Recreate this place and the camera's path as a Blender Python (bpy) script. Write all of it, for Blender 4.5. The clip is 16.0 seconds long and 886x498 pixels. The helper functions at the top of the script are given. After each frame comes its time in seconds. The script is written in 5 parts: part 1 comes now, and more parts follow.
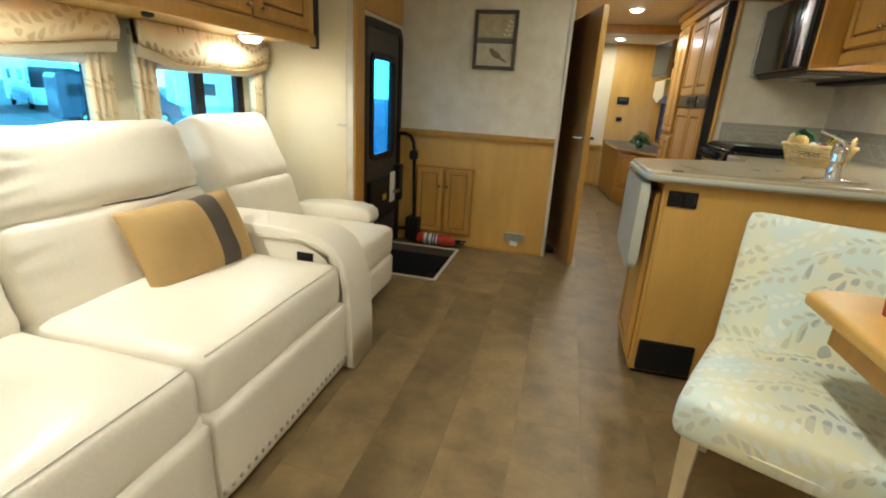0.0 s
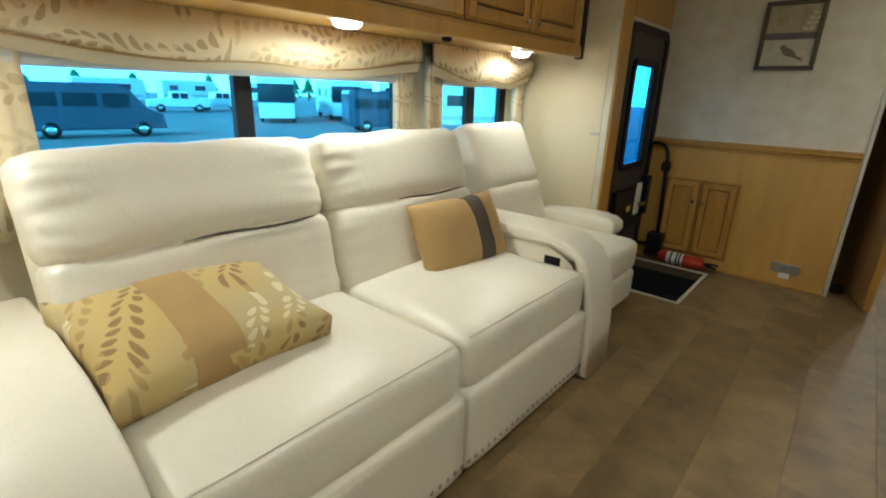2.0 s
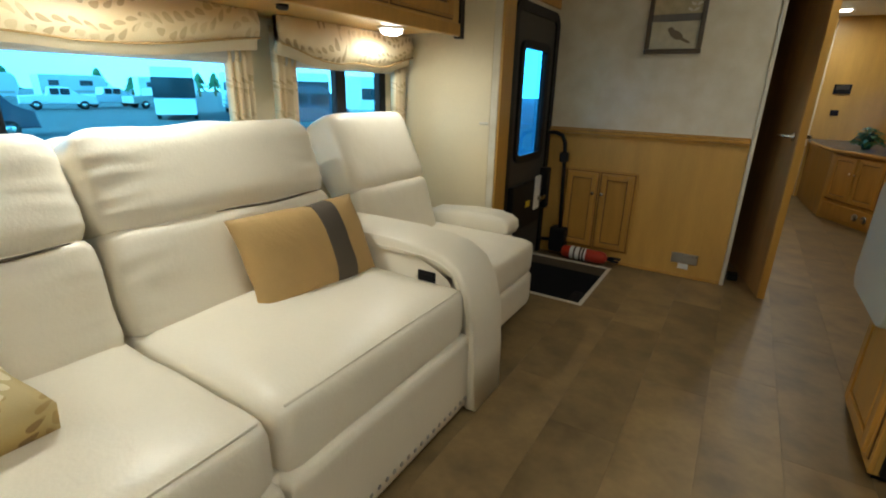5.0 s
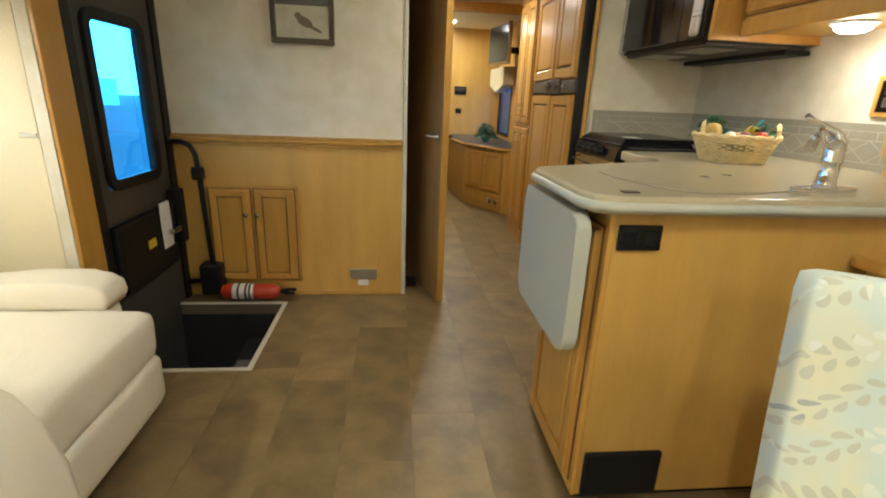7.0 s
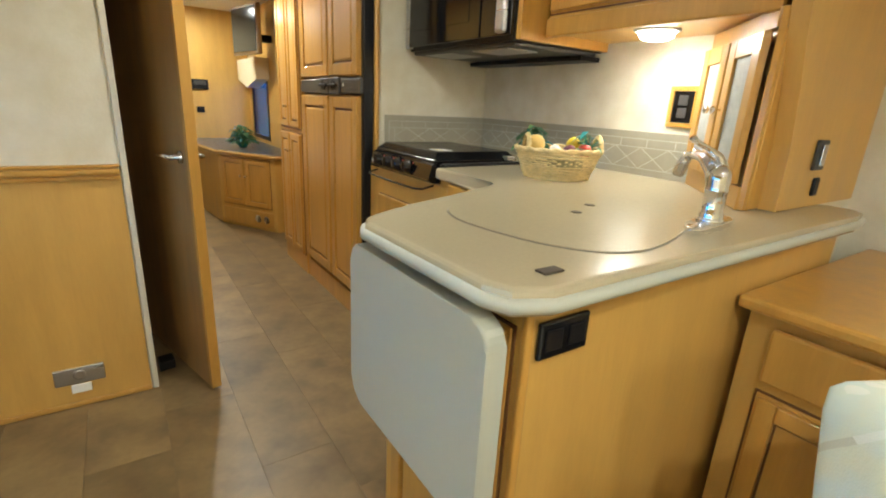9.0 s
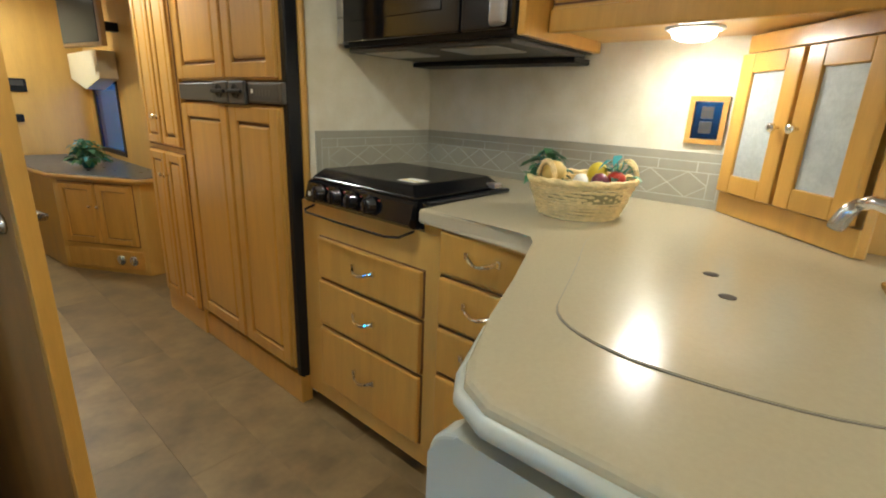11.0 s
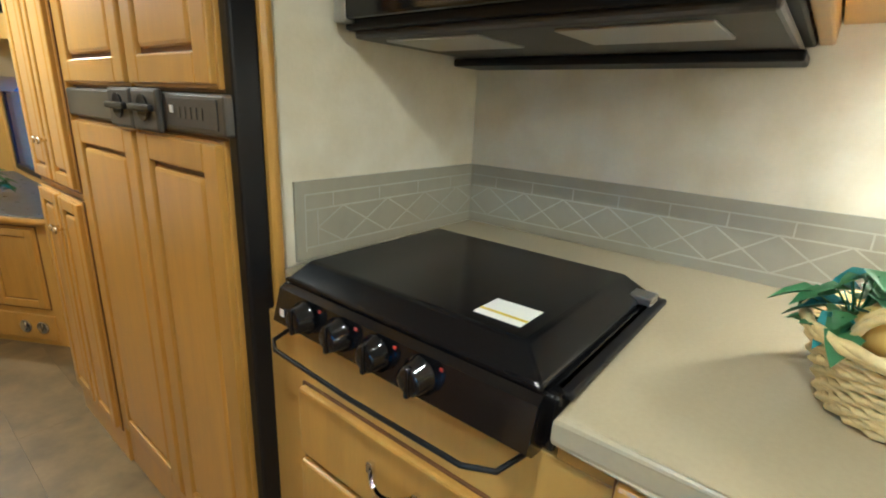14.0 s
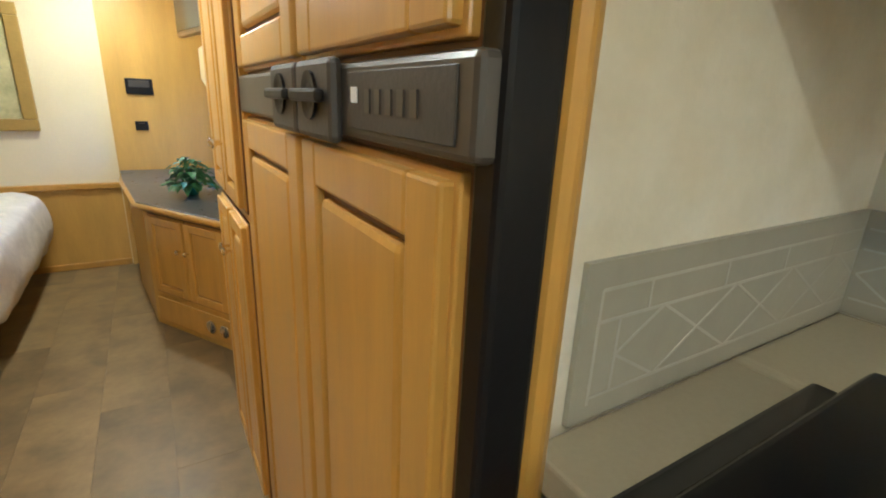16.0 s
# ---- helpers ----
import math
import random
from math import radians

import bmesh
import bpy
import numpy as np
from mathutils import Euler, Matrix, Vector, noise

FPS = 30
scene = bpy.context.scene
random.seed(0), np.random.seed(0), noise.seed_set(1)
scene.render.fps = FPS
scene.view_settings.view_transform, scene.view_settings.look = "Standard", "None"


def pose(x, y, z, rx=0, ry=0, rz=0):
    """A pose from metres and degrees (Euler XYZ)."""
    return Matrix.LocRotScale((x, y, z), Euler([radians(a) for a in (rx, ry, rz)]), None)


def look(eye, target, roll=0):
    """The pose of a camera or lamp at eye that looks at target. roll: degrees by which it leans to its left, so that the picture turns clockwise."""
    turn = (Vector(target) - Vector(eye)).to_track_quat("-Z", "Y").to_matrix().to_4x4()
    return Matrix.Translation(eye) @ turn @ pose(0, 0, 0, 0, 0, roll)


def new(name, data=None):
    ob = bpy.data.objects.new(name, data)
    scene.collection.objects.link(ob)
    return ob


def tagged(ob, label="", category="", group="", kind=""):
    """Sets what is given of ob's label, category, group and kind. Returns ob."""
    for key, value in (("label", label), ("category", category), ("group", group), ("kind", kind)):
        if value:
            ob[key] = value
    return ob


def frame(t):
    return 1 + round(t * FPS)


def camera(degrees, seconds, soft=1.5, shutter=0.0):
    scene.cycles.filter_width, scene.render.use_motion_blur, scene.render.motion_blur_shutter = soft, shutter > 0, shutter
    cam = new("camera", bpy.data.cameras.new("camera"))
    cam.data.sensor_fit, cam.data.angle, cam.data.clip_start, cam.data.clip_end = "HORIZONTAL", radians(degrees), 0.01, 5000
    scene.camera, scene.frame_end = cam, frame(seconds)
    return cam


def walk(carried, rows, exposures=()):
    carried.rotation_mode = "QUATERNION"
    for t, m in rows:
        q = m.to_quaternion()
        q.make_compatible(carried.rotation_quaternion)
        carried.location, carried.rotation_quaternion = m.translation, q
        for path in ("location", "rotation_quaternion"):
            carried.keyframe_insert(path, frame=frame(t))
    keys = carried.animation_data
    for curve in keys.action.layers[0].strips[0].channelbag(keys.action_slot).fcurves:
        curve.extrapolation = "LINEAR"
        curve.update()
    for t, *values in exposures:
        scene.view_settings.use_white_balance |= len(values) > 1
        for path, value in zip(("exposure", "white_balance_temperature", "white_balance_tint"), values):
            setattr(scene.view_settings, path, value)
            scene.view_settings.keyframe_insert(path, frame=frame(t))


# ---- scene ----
cam = camera(86.3, 16.0, soft=2.0)
PATH = [
    (0, (0.056, -3.572, 1.146), (-0.387, -1.723, 0.527), 3.4),
    (0.5, (0.028, -3.601, 1.14), (-0.677, -1.837, 0.516), 2.9),
    (1, (-0.007, -3.638, 1.14), (-0.934, -1.98, 0.514), 2.5),
    (1.5, (-0.015, -3.658, 1.141), (-1.12, -2.112, 0.517), 2.0),
    (2, (-0.032, -3.666, 1.146), (-1.271, -2.227, 0.518), 1.8),
    (2.5, (-0.074, -3.654, 1.145), (-1.396, -2.292, 0.514), 1.6),
    (3, (-0.109, -3.601, 1.128), (-1.458, -2.263, 0.504), 1.4),
    (3.2, (-0.114, -3.581, 1.127), (-1.465, -2.245, 0.504), 1.3),
    (5.3, (-0.039, -3.138, 1.103), (-0.932, -1.463, 0.472), 1.6),
    (5.5, (-0.031, -3.076, 1.086), (-0.845, -1.357, 0.466), 1.7),
    (6, (-0.078, -2.913, 1.094), (-0.484, -1.054, 0.477), 1.8),
    (6.5, (-0.08, -2.759, 1.113), (-0.135, -0.856, 0.501), 2.1),
    (7, (-0.051, -2.588, 1.107), (0.148, -0.693, 0.5), 2.3),
    (7.5, (-0.029, -2.448, 1.122), (0.363, -0.581, 0.52), 2.5),
    (8, (-0.024, -2.291, 1.141), (0.619, -0.494, 0.545), 2.6),
    (8.5, (-0.034, -2.132, 1.14), (0.909, -0.469, 0.551), 2.8),
    (9, (-0.007, -1.986, 1.141), (1.074, -0.409, 0.555), 3.0),
    (9.2, (0.019, -1.919, 1.142), (1.138, -0.369, 0.556), 3.0),
    (11.3, (0.063, -1.292, 1.183), (1.551, -0.089, 0.603), 2.5),
    (11.5, (0.12, -1.241, 1.183), (1.628, -0.064, 0.6), 2.6),
    (12, (0.203, -1.149, 1.206), (1.732, 0.003, 0.626), 2.6),
    (12.5, (0.264, -1.033, 1.227), (1.791, 0.121, 0.648), 2.7),
    (13, (0.313, -0.898, 1.234), (1.837, 0.263, 0.66), 2.7),
    (13.5, (0.406, -0.773, 1.241), (1.925, 0.393, 0.665), 2.8),
    (14, (0.53, -0.666, 1.235), (2.035, 0.518, 0.658), 2.8),
    (14.5, (0.606, -0.554, 1.234), (2.065, 0.686, 0.655), 2.8),
    (15, (0.66, -0.391, 1.229), (2.029, 0.946, 0.649), 2.9),
    (15.5, (0.704, -0.248, 1.216), (1.944, 1.206, 0.626), 2.8),
    (16, (0.764, -0.116, 1.205), (1.774, 1.504, 0.608), 2.6),
]
walk(cam, [(t, look(eye, target, roll)) for t, eye, target, roll in PATH],
     [(0, 1.69, 6350, 10), (1, 1.37, 6250, 9), (2.5, 1.02, 6050, 8), (3.2, 0.98, 6050, 8), (5.3, 0.93, 6400, 10), (6, 1.36, 6450, 10), (7, 1.95, 6500, 10), (8, 2.25, 6250, 9), (9.2, 2.25, 6350, 9),
      (11.3, 1.95, 6200, 8), (12, 1.95, 6050, 6), (13.5, 2.2, 5850, 5), (14.5, 2.42, 5800, 6), (15.5, 2.4, 5900, 7), (16, 2.25, 6050, 7)])

# ---- world, sun, lamps ----
world = bpy.data.worlds.new("world")
scene.world = world
world.use_nodes = True
wn = world.node_tree.nodes
sky = wn.new("ShaderNodeTexSky")
sky.sky_type = "NISHITA"
sky.sun_disc = False
sky.sun_elevation = radians(32)
sky.sun_rotation = radians(183)
sky.dust_density = 2.5
wn["Background"].inputs["Strength"].default_value = 0.15
world.node_tree.links.new(sky.outputs[0], wn["Background"].inputs["Color"])
sun = new("sun", bpy.data.lights.new("sun", "SUN"))
sun.data.energy = 5.0
sun.data.angle = radians(12)
sun.data.color = (1.0, 0.96, 0.9)
sun.matrix_world = look((0, 0, 9), (0.4, 8.0, 4.0))

WARM = (0.965, 1.0, 0.90)


def lamp(x, y, z, watts, size, color=WARM):
    ob = new("lamp_light", bpy.data.lights.new("lamp_light", "AREA"))
    ob.data.energy = watts * 0.2
    ob.data.shape = "DISK"
    ob.data.size = size
    ob.data.color = color
    ob.location = (x, y, z)
    return ob


# ---- materials ----
def nodes_of(name):
    m = bpy.data.materials.new(name)
    m.use_nodes = True
    nt = m.node_tree
    return m, nt, nt.nodes["Principled BSDF"]


def material(name, color, rough=0.5, metal=0.0, vary=0.12, scale=4.0, bump=0.05, bscale=60.0, stretch=(1, 1, 1), coat=0.0, color2=None, piece=0.0, spec=0.5, wrinkle=0.0):
    """A surface with colour variation at two scales, bump grain, and variation from piece to piece."""
    m, nt, b = nodes_of(name)
    N, L = nt.nodes, nt.links
    co = N.new("ShaderNodeTexCoord")
    mp = N.new("ShaderNodeMapping")
    mp.inputs["Scale"].default_value = stretch
    L.new(co.outputs["Object"], mp.inputs["Vector"])
    n1 = N.new("ShaderNodeTexNoise")
    n1.inputs["Scale"].default_value = scale
    n1.inputs["Detail"].default_value = 5
    n2 = N.new("ShaderNodeTexNoise")
    n2.inputs["Scale"].default_value = bscale
    n2.inputs["Detail"].default_value = 4
    vec = mp.outputs[0]
    if piece:
        info = N.new("ShaderNodeObjectInfo")
        sh = N.new("ShaderNodeVectorMath")
        sh.operation = "ADD"
        mul = N.new("ShaderNodeMath")
        mul.operation = "MULTIPLY"
        mul.inputs[1].default_value = 37.0
        L.new(info.outputs["Random"], mul.inputs[0])
        L.new(mp.outputs[0], sh.inputs[0])
        L.new(mul.outputs[0], sh.inputs[1])
        vec = sh.outputs[0]
    L.new(vec, n1.inputs["Vector"])
    L.new(vec, n2.inputs["Vector"])
    r = N.new("ShaderNodeValToRGB")
    c2 = color2 or tuple(c * (1 - 2.2 * vary) for c in color)
    r.color_ramp.elements[0].position = 0.3
    r.color_ramp.elements[0].color = (*c2, 1)
    r.color_ramp.elements[1].position = 0.68
    r.color_ramp.elements[1].color = (*color, 1)
    L.new(n1.outputs["Fac"], r.inputs["Fac"])
    h = N.new("ShaderNodeHueSaturation")
    mr = N.new("ShaderNodeMapRange")
    mr.inputs["To Min"].default_value = 1 - vary
    mr.inputs["To Max"].default_value = 1 + vary
    L.new(n2.outputs["Fac"], mr.inputs["Value"])
    val = mr.outputs[0]
    if piece:
        mp2 = N.new("ShaderNodeMapRange")
        mp2.inputs["To Min"].default_value = 1 - piece
        mp2.inputs["To Max"].default_value = 1 + piece
        L.new(info.outputs["Random"], mp2.inputs["Value"])
        mm = N.new("ShaderNodeMath")
        mm.operation = "MULTIPLY"
        L.new(val, mm.inputs[0])
        L.new(mp2.outputs[0], mm.inputs[1])
        val = mm.outputs[0]
    L.new(val, h.inputs["Value"])
    L.new(r.outputs[0], h.inputs["Color"])
    L.new(h.outputs[0], b.inputs["Base Color"])
    mr2 = N.new("ShaderNodeMapRange")
    mr2.inputs["To Min"].default_value = max(0.02, rough - min(0.08, 2 * vary))
    mr2.inputs["To Max"].default_value = min(1, rough + min(0.08, 2 * vary))
    L.new(n1.outputs["Fac"], mr2.inputs["Value"])
    L.new(mr2.outputs[0], b.inputs["Roughness"])
    b.inputs["Metallic"].default_value = metal
    b.inputs["Specular IOR Level"].default_value = spec
    b.inputs["Coat Weight"].default_value = coat
    b.inputs["Coat Roughness"].default_value = 0.15
    if bump:
        bp = N.new("ShaderNodeBump")
        bp.inputs["Strength"].default_value = bump
        bp.inputs["Distance"].default_value = 0.01
        L.new(n2.outputs["Fac"], bp.inputs["Height"])
        L.new(bp.outputs[0], b.inputs["Normal"])
        if wrinkle:
            n3 = N.new("ShaderNodeTexNoise")
            n3.inputs["Scale"].default_value = 7.0
            n3.inputs["Detail"].default_value = 3
            n3.inputs["Distortion"].default_value = 1.2
            L.new(vec, n3.inputs["Vector"])
            b2 = N.new("ShaderNodeBump")
            b2.inputs["Strength"].default_value = wrinkle
            b2.inputs["Distance"].default_value = 0.03
            L.new(n3.outputs["Fac"], b2.inputs["Height"])
            L.new(b2.outputs[0], bp.inputs["Normal"])
    return m


def glow(name, color, strength):
    m, nt, b = nodes_of(name)
    b.inputs["Base Color"].default_value = (*color, 1)
    b.inputs["Emission Color"].default_value = (*color, 1)
    b.inputs["Emission Strength"].default_value = strength
    return m


def pane_material(name, tint, gloss=0.03):
    m, nt, b = nodes_of(name)
    N, L = nt.nodes, nt.links
    tr = N.new("ShaderNodeBsdfTransparent")
    tr.inputs[0].default_value = (*tint, 1)
    gl = N.new("ShaderNodeBsdfGlossy")
    gl.inputs["Roughness"].default_value = gloss
    fr = N.new("ShaderNodeLayerWeight")
    fr.inputs["Blend"].default_value = 0.1
    mx = N.new("ShaderNodeMixShader")
    L.new(fr.outputs["Facing"], mx.inputs[0])
    L.new(tr.outputs[0], mx.inputs[1])
    L.new(gl.outputs[0], mx.inputs[2])
    L.new(mx.outputs[0], N["Material Output"].inputs["Surface"])
    return m


def printed(name, ground, shades, u_axis, v_axis, size=0.05, turn=25.0, rough=0.85):
    """Woven cloth printed with rows of slanted leaves on bending stems, in a few tones that change in patches."""
    m, nt, b = nodes_of(name)
    N, L = nt.nodes, nt.links

    def feed(socket, value):
        if isinstance(value, (int, float, tuple)):
            socket.default_value = value
        else:
            L.new(value, socket)

    def calc(op, a, c=0.0):
        n = N.new("ShaderNodeMath")
        n.operation = op
        feed(n.inputs[0], a)
        feed(n.inputs[1], c)
        return n.outputs[0]

    def dot(a, axis):
        n = N.new("ShaderNodeVectorMath")
        n.operation = "DOT_PRODUCT"
        feed(n.inputs[0], a)
        n.inputs[1].default_value = axis
        return n.outputs["Value"]

    co = N.new("ShaderNodeTexCoord").outputs["Object"]

    def cloud(scale, detail=2.0):
        n = N.new("ShaderNodeTexNoise")
        n.inputs["Scale"].default_value = scale
        n.inputs["Detail"].default_value = detail
        L.new(co, n.inputs["Vector"])
        return n.outputs["Fac"]

    bend = calc("MULTIPLY", calc("SUBTRACT", cloud(2.6), 0.5), 0.45)
    c, w = math.cos(radians(turn)), math.sin(radians(turn))
    u0, v0 = dot(co, u_axis), calc("ADD", dot(co, v_axis), bend)
    u = calc("ADD", calc("MULTIPLY", u0, c / (size * 0.62)), calc("MULTIPLY", v0, w / (size * 0.62)))
    v = calc("SUBTRACT", calc("MULTIPLY", v0, c / (size * 0.72)), calc("MULTIPLY", u0, w / (size * 0.72)))
    both = N.new("ShaderNodeCombineXYZ")
    L.new(u, both.inputs[0])
    L.new(v, both.inputs[1])
    cell = N.new("ShaderNodeTexVoronoi")
    cell.voronoi_dimensions = "2D"
    cell.inputs["Scale"].default_value = 1.0
    cell.inputs["Randomness"].default_value = 0.16
    L.new(both.outputs[0], cell.inputs["Vector"])
    off = N.new("ShaderNodeVectorMath")
    off.operation = "SUBTRACT"
    L.new(both.outputs[0], off.inputs[0])
    L.new(cell.outputs["Position"], off.inputs[1])
    row = calc("MODULO", calc("FLOOR", calc("ADD", dot(cell.outputs["Position"], (0, 1, 0)), 300.0)), 3.0)
    slant = calc("SUBTRACT", 0.62, calc("MULTIPLY", calc("GREATER_THAN", row, 0.5), 1.24))
    dx, dy = dot(off.outputs[0], (1, 0, 0)), dot(off.outputs[0], (0, 1, 0))
    along = calc("ADD", calc("MULTIPLY", dx, 0.82), calc("MULTIPLY", dy, slant))
    across = calc("SUBTRACT", calc("MULTIPLY", dy, 0.82), calc("MULTIPLY", dx, slant))
    wide = calc("SUBTRACT", 0.25, calc("MULTIPLY", along, 0.22))
    shape = calc("ADD", calc("POWER", calc("ABSOLUTE", calc("DIVIDE", along, 0.5)), 2.0), calc("POWER", calc("ABSOLUTE", calc("DIVIDE", across, wide)), 2.0))
    leaf = calc("MULTIPLY", calc("LESS_THAN", shape, 1.0), calc("LESS_THAN", row, 1.5))
    patch = cloud(4.2)
    ramp = N.new("ShaderNodeValToRGB")
    ramp.color_ramp.interpolation = "CONSTANT"
    ramp.color_ramp.elements[0].color = (*shades[0], 1)
    ramp.color_ramp.elements[1].position = 0.55
    ramp.color_ramp.elements[1].color = (*shades[1], 1)
    mid = ramp.color_ramp.elements.new(0.45)
    mid.color = (*[0.5 * a + 0.5 * g for a, g in zip(shades[0], ground)], 1)
    L.new(patch, ramp.inputs["Fac"])
    gr = N.new("ShaderNodeValToRGB")
    gr.color_ramp.elements[0].position = 0.42
    gr.color_ramp.elements[0].color = (*ground, 1)
    gr.color_ramp.elements[1].position = 0.62
    gr.color_ramp.elements[1].color = (*shades[2], 1)
    L.new(cloud(6.0, 4.0), gr.inputs["Fac"])
    mx = N.new("ShaderNodeMixRGB")
    L.new(calc("MULTIPLY", leaf, 0.85), mx.inputs[0])
    L.new(gr.outputs[0], mx.inputs[1])
    L.new(ramp.outputs[0], mx.inputs[2])
    L.new(mx.outputs[0], b.inputs["Base Color"])
    b.inputs["Roughness"].default_value = rough
    bp = N.new("ShaderNodeBump")
    bp.inputs["Strength"].default_value = 0.15
    bp.inputs["Distance"].default_value = 0.003
    L.new(cloud(400), bp.inputs["Height"])
    L.new(bp.outputs[0], b.inputs["Normal"])
    return m


MAPLE = material("maple", (0.56, 0.298, 0.062), 0.33, vary=0.085, scale=3, bump=0.02, bscale=26, stretch=(7, 7, 0.8), coat=0.25, piece=0.06)
MAPLE_FLAT = material("maple_flat", (0.61, 0.355, 0.088), 0.38, vary=0.07, scale=2.2, bump=0.02, bscale=22, stretch=(5, 5, 0.8), coat=0.15)
GROOVE = material("maple_glaze", (0.15, 0.062, 0.02), 0.5, vary=0.1, stretch=(5, 5, 1))
DARKWOOD = material("dark_door", (0.40, 0.22, 0.075), 0.4, vary=0.12, scale=3, stretch=(7, 7, 0.8), coat=0.2)
LEATHER = material("cream_leather", (0.82, 0.755, 0.625), 0.36, vary=0.03, scale=3, bump=0.07, bscale=130, wrinkle=0.07)
PAPER = material("wallpaper", (0.72, 0.67, 0.55), 0.7, vary=0.04, scale=9, color2=(0.63, 0.565, 0.42), bump=0.08, bscale=90)
CREAM = material("cream_panel", (0.76, 0.655, 0.44), 0.55, vary=0.03, scale=3, bump=0.04, bscale=70)
VINYL = material("floor_vinyl", (0.275, 0.186, 0.083), 0.42, vary=0.13, scale=7, bump=0.04, bscale=42, color2=(0.15, 0.10, 0.047), piece=0.16)
SUBFLOOR = material("subfloor", (0.15, 0.11, 0.07), 0.8)
CEIL = material("ceiling_vinyl", (0.78, 0.72, 0.6), 0.6, vary=0.03, bump=0.03)
COUNTER = material("solid_surface", (0.46, 0.392, 0.262), 0.24, vary=0.02, scale=140, bump=0.0, bscale=400, coat=0.2)
EDGE = material("solid_surface_edge", (0.46, 0.465, 0.39), 0.34, vary=0.007, scale=140, bump=0.0, bscale=400, coat=0.1)
SPLASH = material("backsplash", (0.36, 0.335, 0.26), 0.35, vary=0.05, scale=12, bump=0.03)
GROUT = material("backsplash_line", (0.52, 0.5, 0.42), 0.5)
BLACK = material("black_plastic", (0.009, 0.009, 0.010), 0.42, vary=0.1, bump=0.03, spec=0.25)
BLACKGLOSS = material("black_enamel", (0.006, 0.006, 0.007), 0.11, vary=0.04, bump=0.0, spec=0.5)
LIDBLACK = material("lid_enamel", (0.006, 0.006, 0.007), 0.2, vary=0.04, bump=0.0, spec=0.22)
CHARCOAL = material("charcoal_plastic", (0.055, 0.05, 0.045), 0.5, vary=0.08, bump=0.08, bscale=160)
TAUPE = material("fridge_strip", (0.07, 0.062, 0.052), 0.38, vary=0.06, bump=0.02)
CHROME = material("chrome", (0.85, 0.85, 0.86), 0.08, 1.0, vary=0.02, bump=0.0)
NICKEL = material("nickel", (0.62, 0.6, 0.56), 0.25, 1.0, vary=0.04, bump=0.0)
STEEL = material("steel", (0.5, 0.5, 0.5), 0.3, 1.0, vary=0.04, bump=0.0, stretch=(1, 1, 30))
WHITE = material("white_plastic", (0.8, 0.8, 0.77), 0.4, vary=0.02, bump=0.0)
TRIM = material("pale_trim", (0.62, 0.58, 0.48), 0.45, vary=0.04)
RED = material("red_enamel", (0.55, 0.045, 0.02), 0.3, vary=0.08, coat=0.3)
YELLOW = material("yellow_label", (0.75, 0.55, 0.03), 0.5)
CARPET = material("black_carpet", (0.02, 0.018, 0.02), 0.95, vary=0.2, bump=0.3, bscale=300)
CAMEL = material("camel_suede", (0.46, 0.295, 0.115), 0.85, vary=0.07, scale=6, bump=0.1, bscale=200, wrinkle=0.22)
BROWNBAND = material("brown_band", (0.085, 0.065, 0.045), 0.8, vary=0.1, bump=0.08, bscale=200)
VALCLOTH = printed("valance_cloth", (0.74, 0.60, 0.37), ((0.54, 0.41, 0.22), (0.44, 0.32, 0.17), (0.78, 0.66, 0.45)), (0, 1, 0), (0.3, 0, 1), 0.062, 12)
PILLOWCLOTH = printed("pillow_cloth", (0.55, 0.40, 0.15), ((0.26, 0.16, 0.06), (0.72, 0.64, 0.42), (0.50, 0.40, 0.20)), (1, 0, 0), (0, 0.8, 0.6), 0.05, 60)
CHAIRCLOTH = printed("chair_cloth", (0.72, 0.68, 0.47), ((0.36, 0.38, 0.35), (0.74, 0.75, 0.66), (0.60, 0.68, 0.62)), (1, 0, 0), (0, 1, 1), 0.052, 30)
VALPLAIN = material("valance_plain", (0.72, 0.61, 0.42), 0.85, vary=0.05, bump=0.1, bscale=250)
SHADE = material("roller_shade", (0.66, 0.66, 0.64), 0.8, vary=0.03)
TINT = pane_material("tinted_pane", (0.30, 0.78, 1.0))
TINTDOOR = pane_material("door_tinted_pane", (0.16, 0.62, 1.0))
TINTDEEP = pane_material("deep_tinted_pane", (0.12, 0.42, 1.0))
CLEAR = pane_material("clear_pane", (0.9, 0.92, 0.92))
FROST = material("frosted_pane", (0.42, 0.44, 0.42), 0.55, vary=0.08, scale=30, bump=0.1, bscale=120)
BULB = glow("lamp_lens", (1.0, 0.93, 0.8), 13.0)
WICKER = material("wicker", (0.86, 0.66, 0.31), 0.5, vary=0.13, scale=30, bump=0.2, bscale=120)
LEAF = material("leaf", (0.06, 0.22, 0.085), 0.5, vary=0.2, scale=20)
LEAFTEAL = material("teal_leaf", (0.04, 0.36, 0.38), 0.5, vary=0.2, scale=20)
FRUIT = material("yellow_gourd", (0.72, 0.5, 0.16), 0.4, vary=0.1, scale=15)
PLUM = material("plum", (0.16, 0.02, 0.04), 0.3, vary=0.1)
BLANKET = material("quilt", (0.72, 0.68, 0.6), 0.9, vary=0.08, scale=12, bump=0.4, bscale=40)
GOLD = material("gilt_frame", (0.5, 0.33, 0.1), 0.4, 0.3, vary=0.1)
SLATE = material("dark_counter", (0.08, 0.085, 0.09), 0.3, vary=0.1, scale=20)


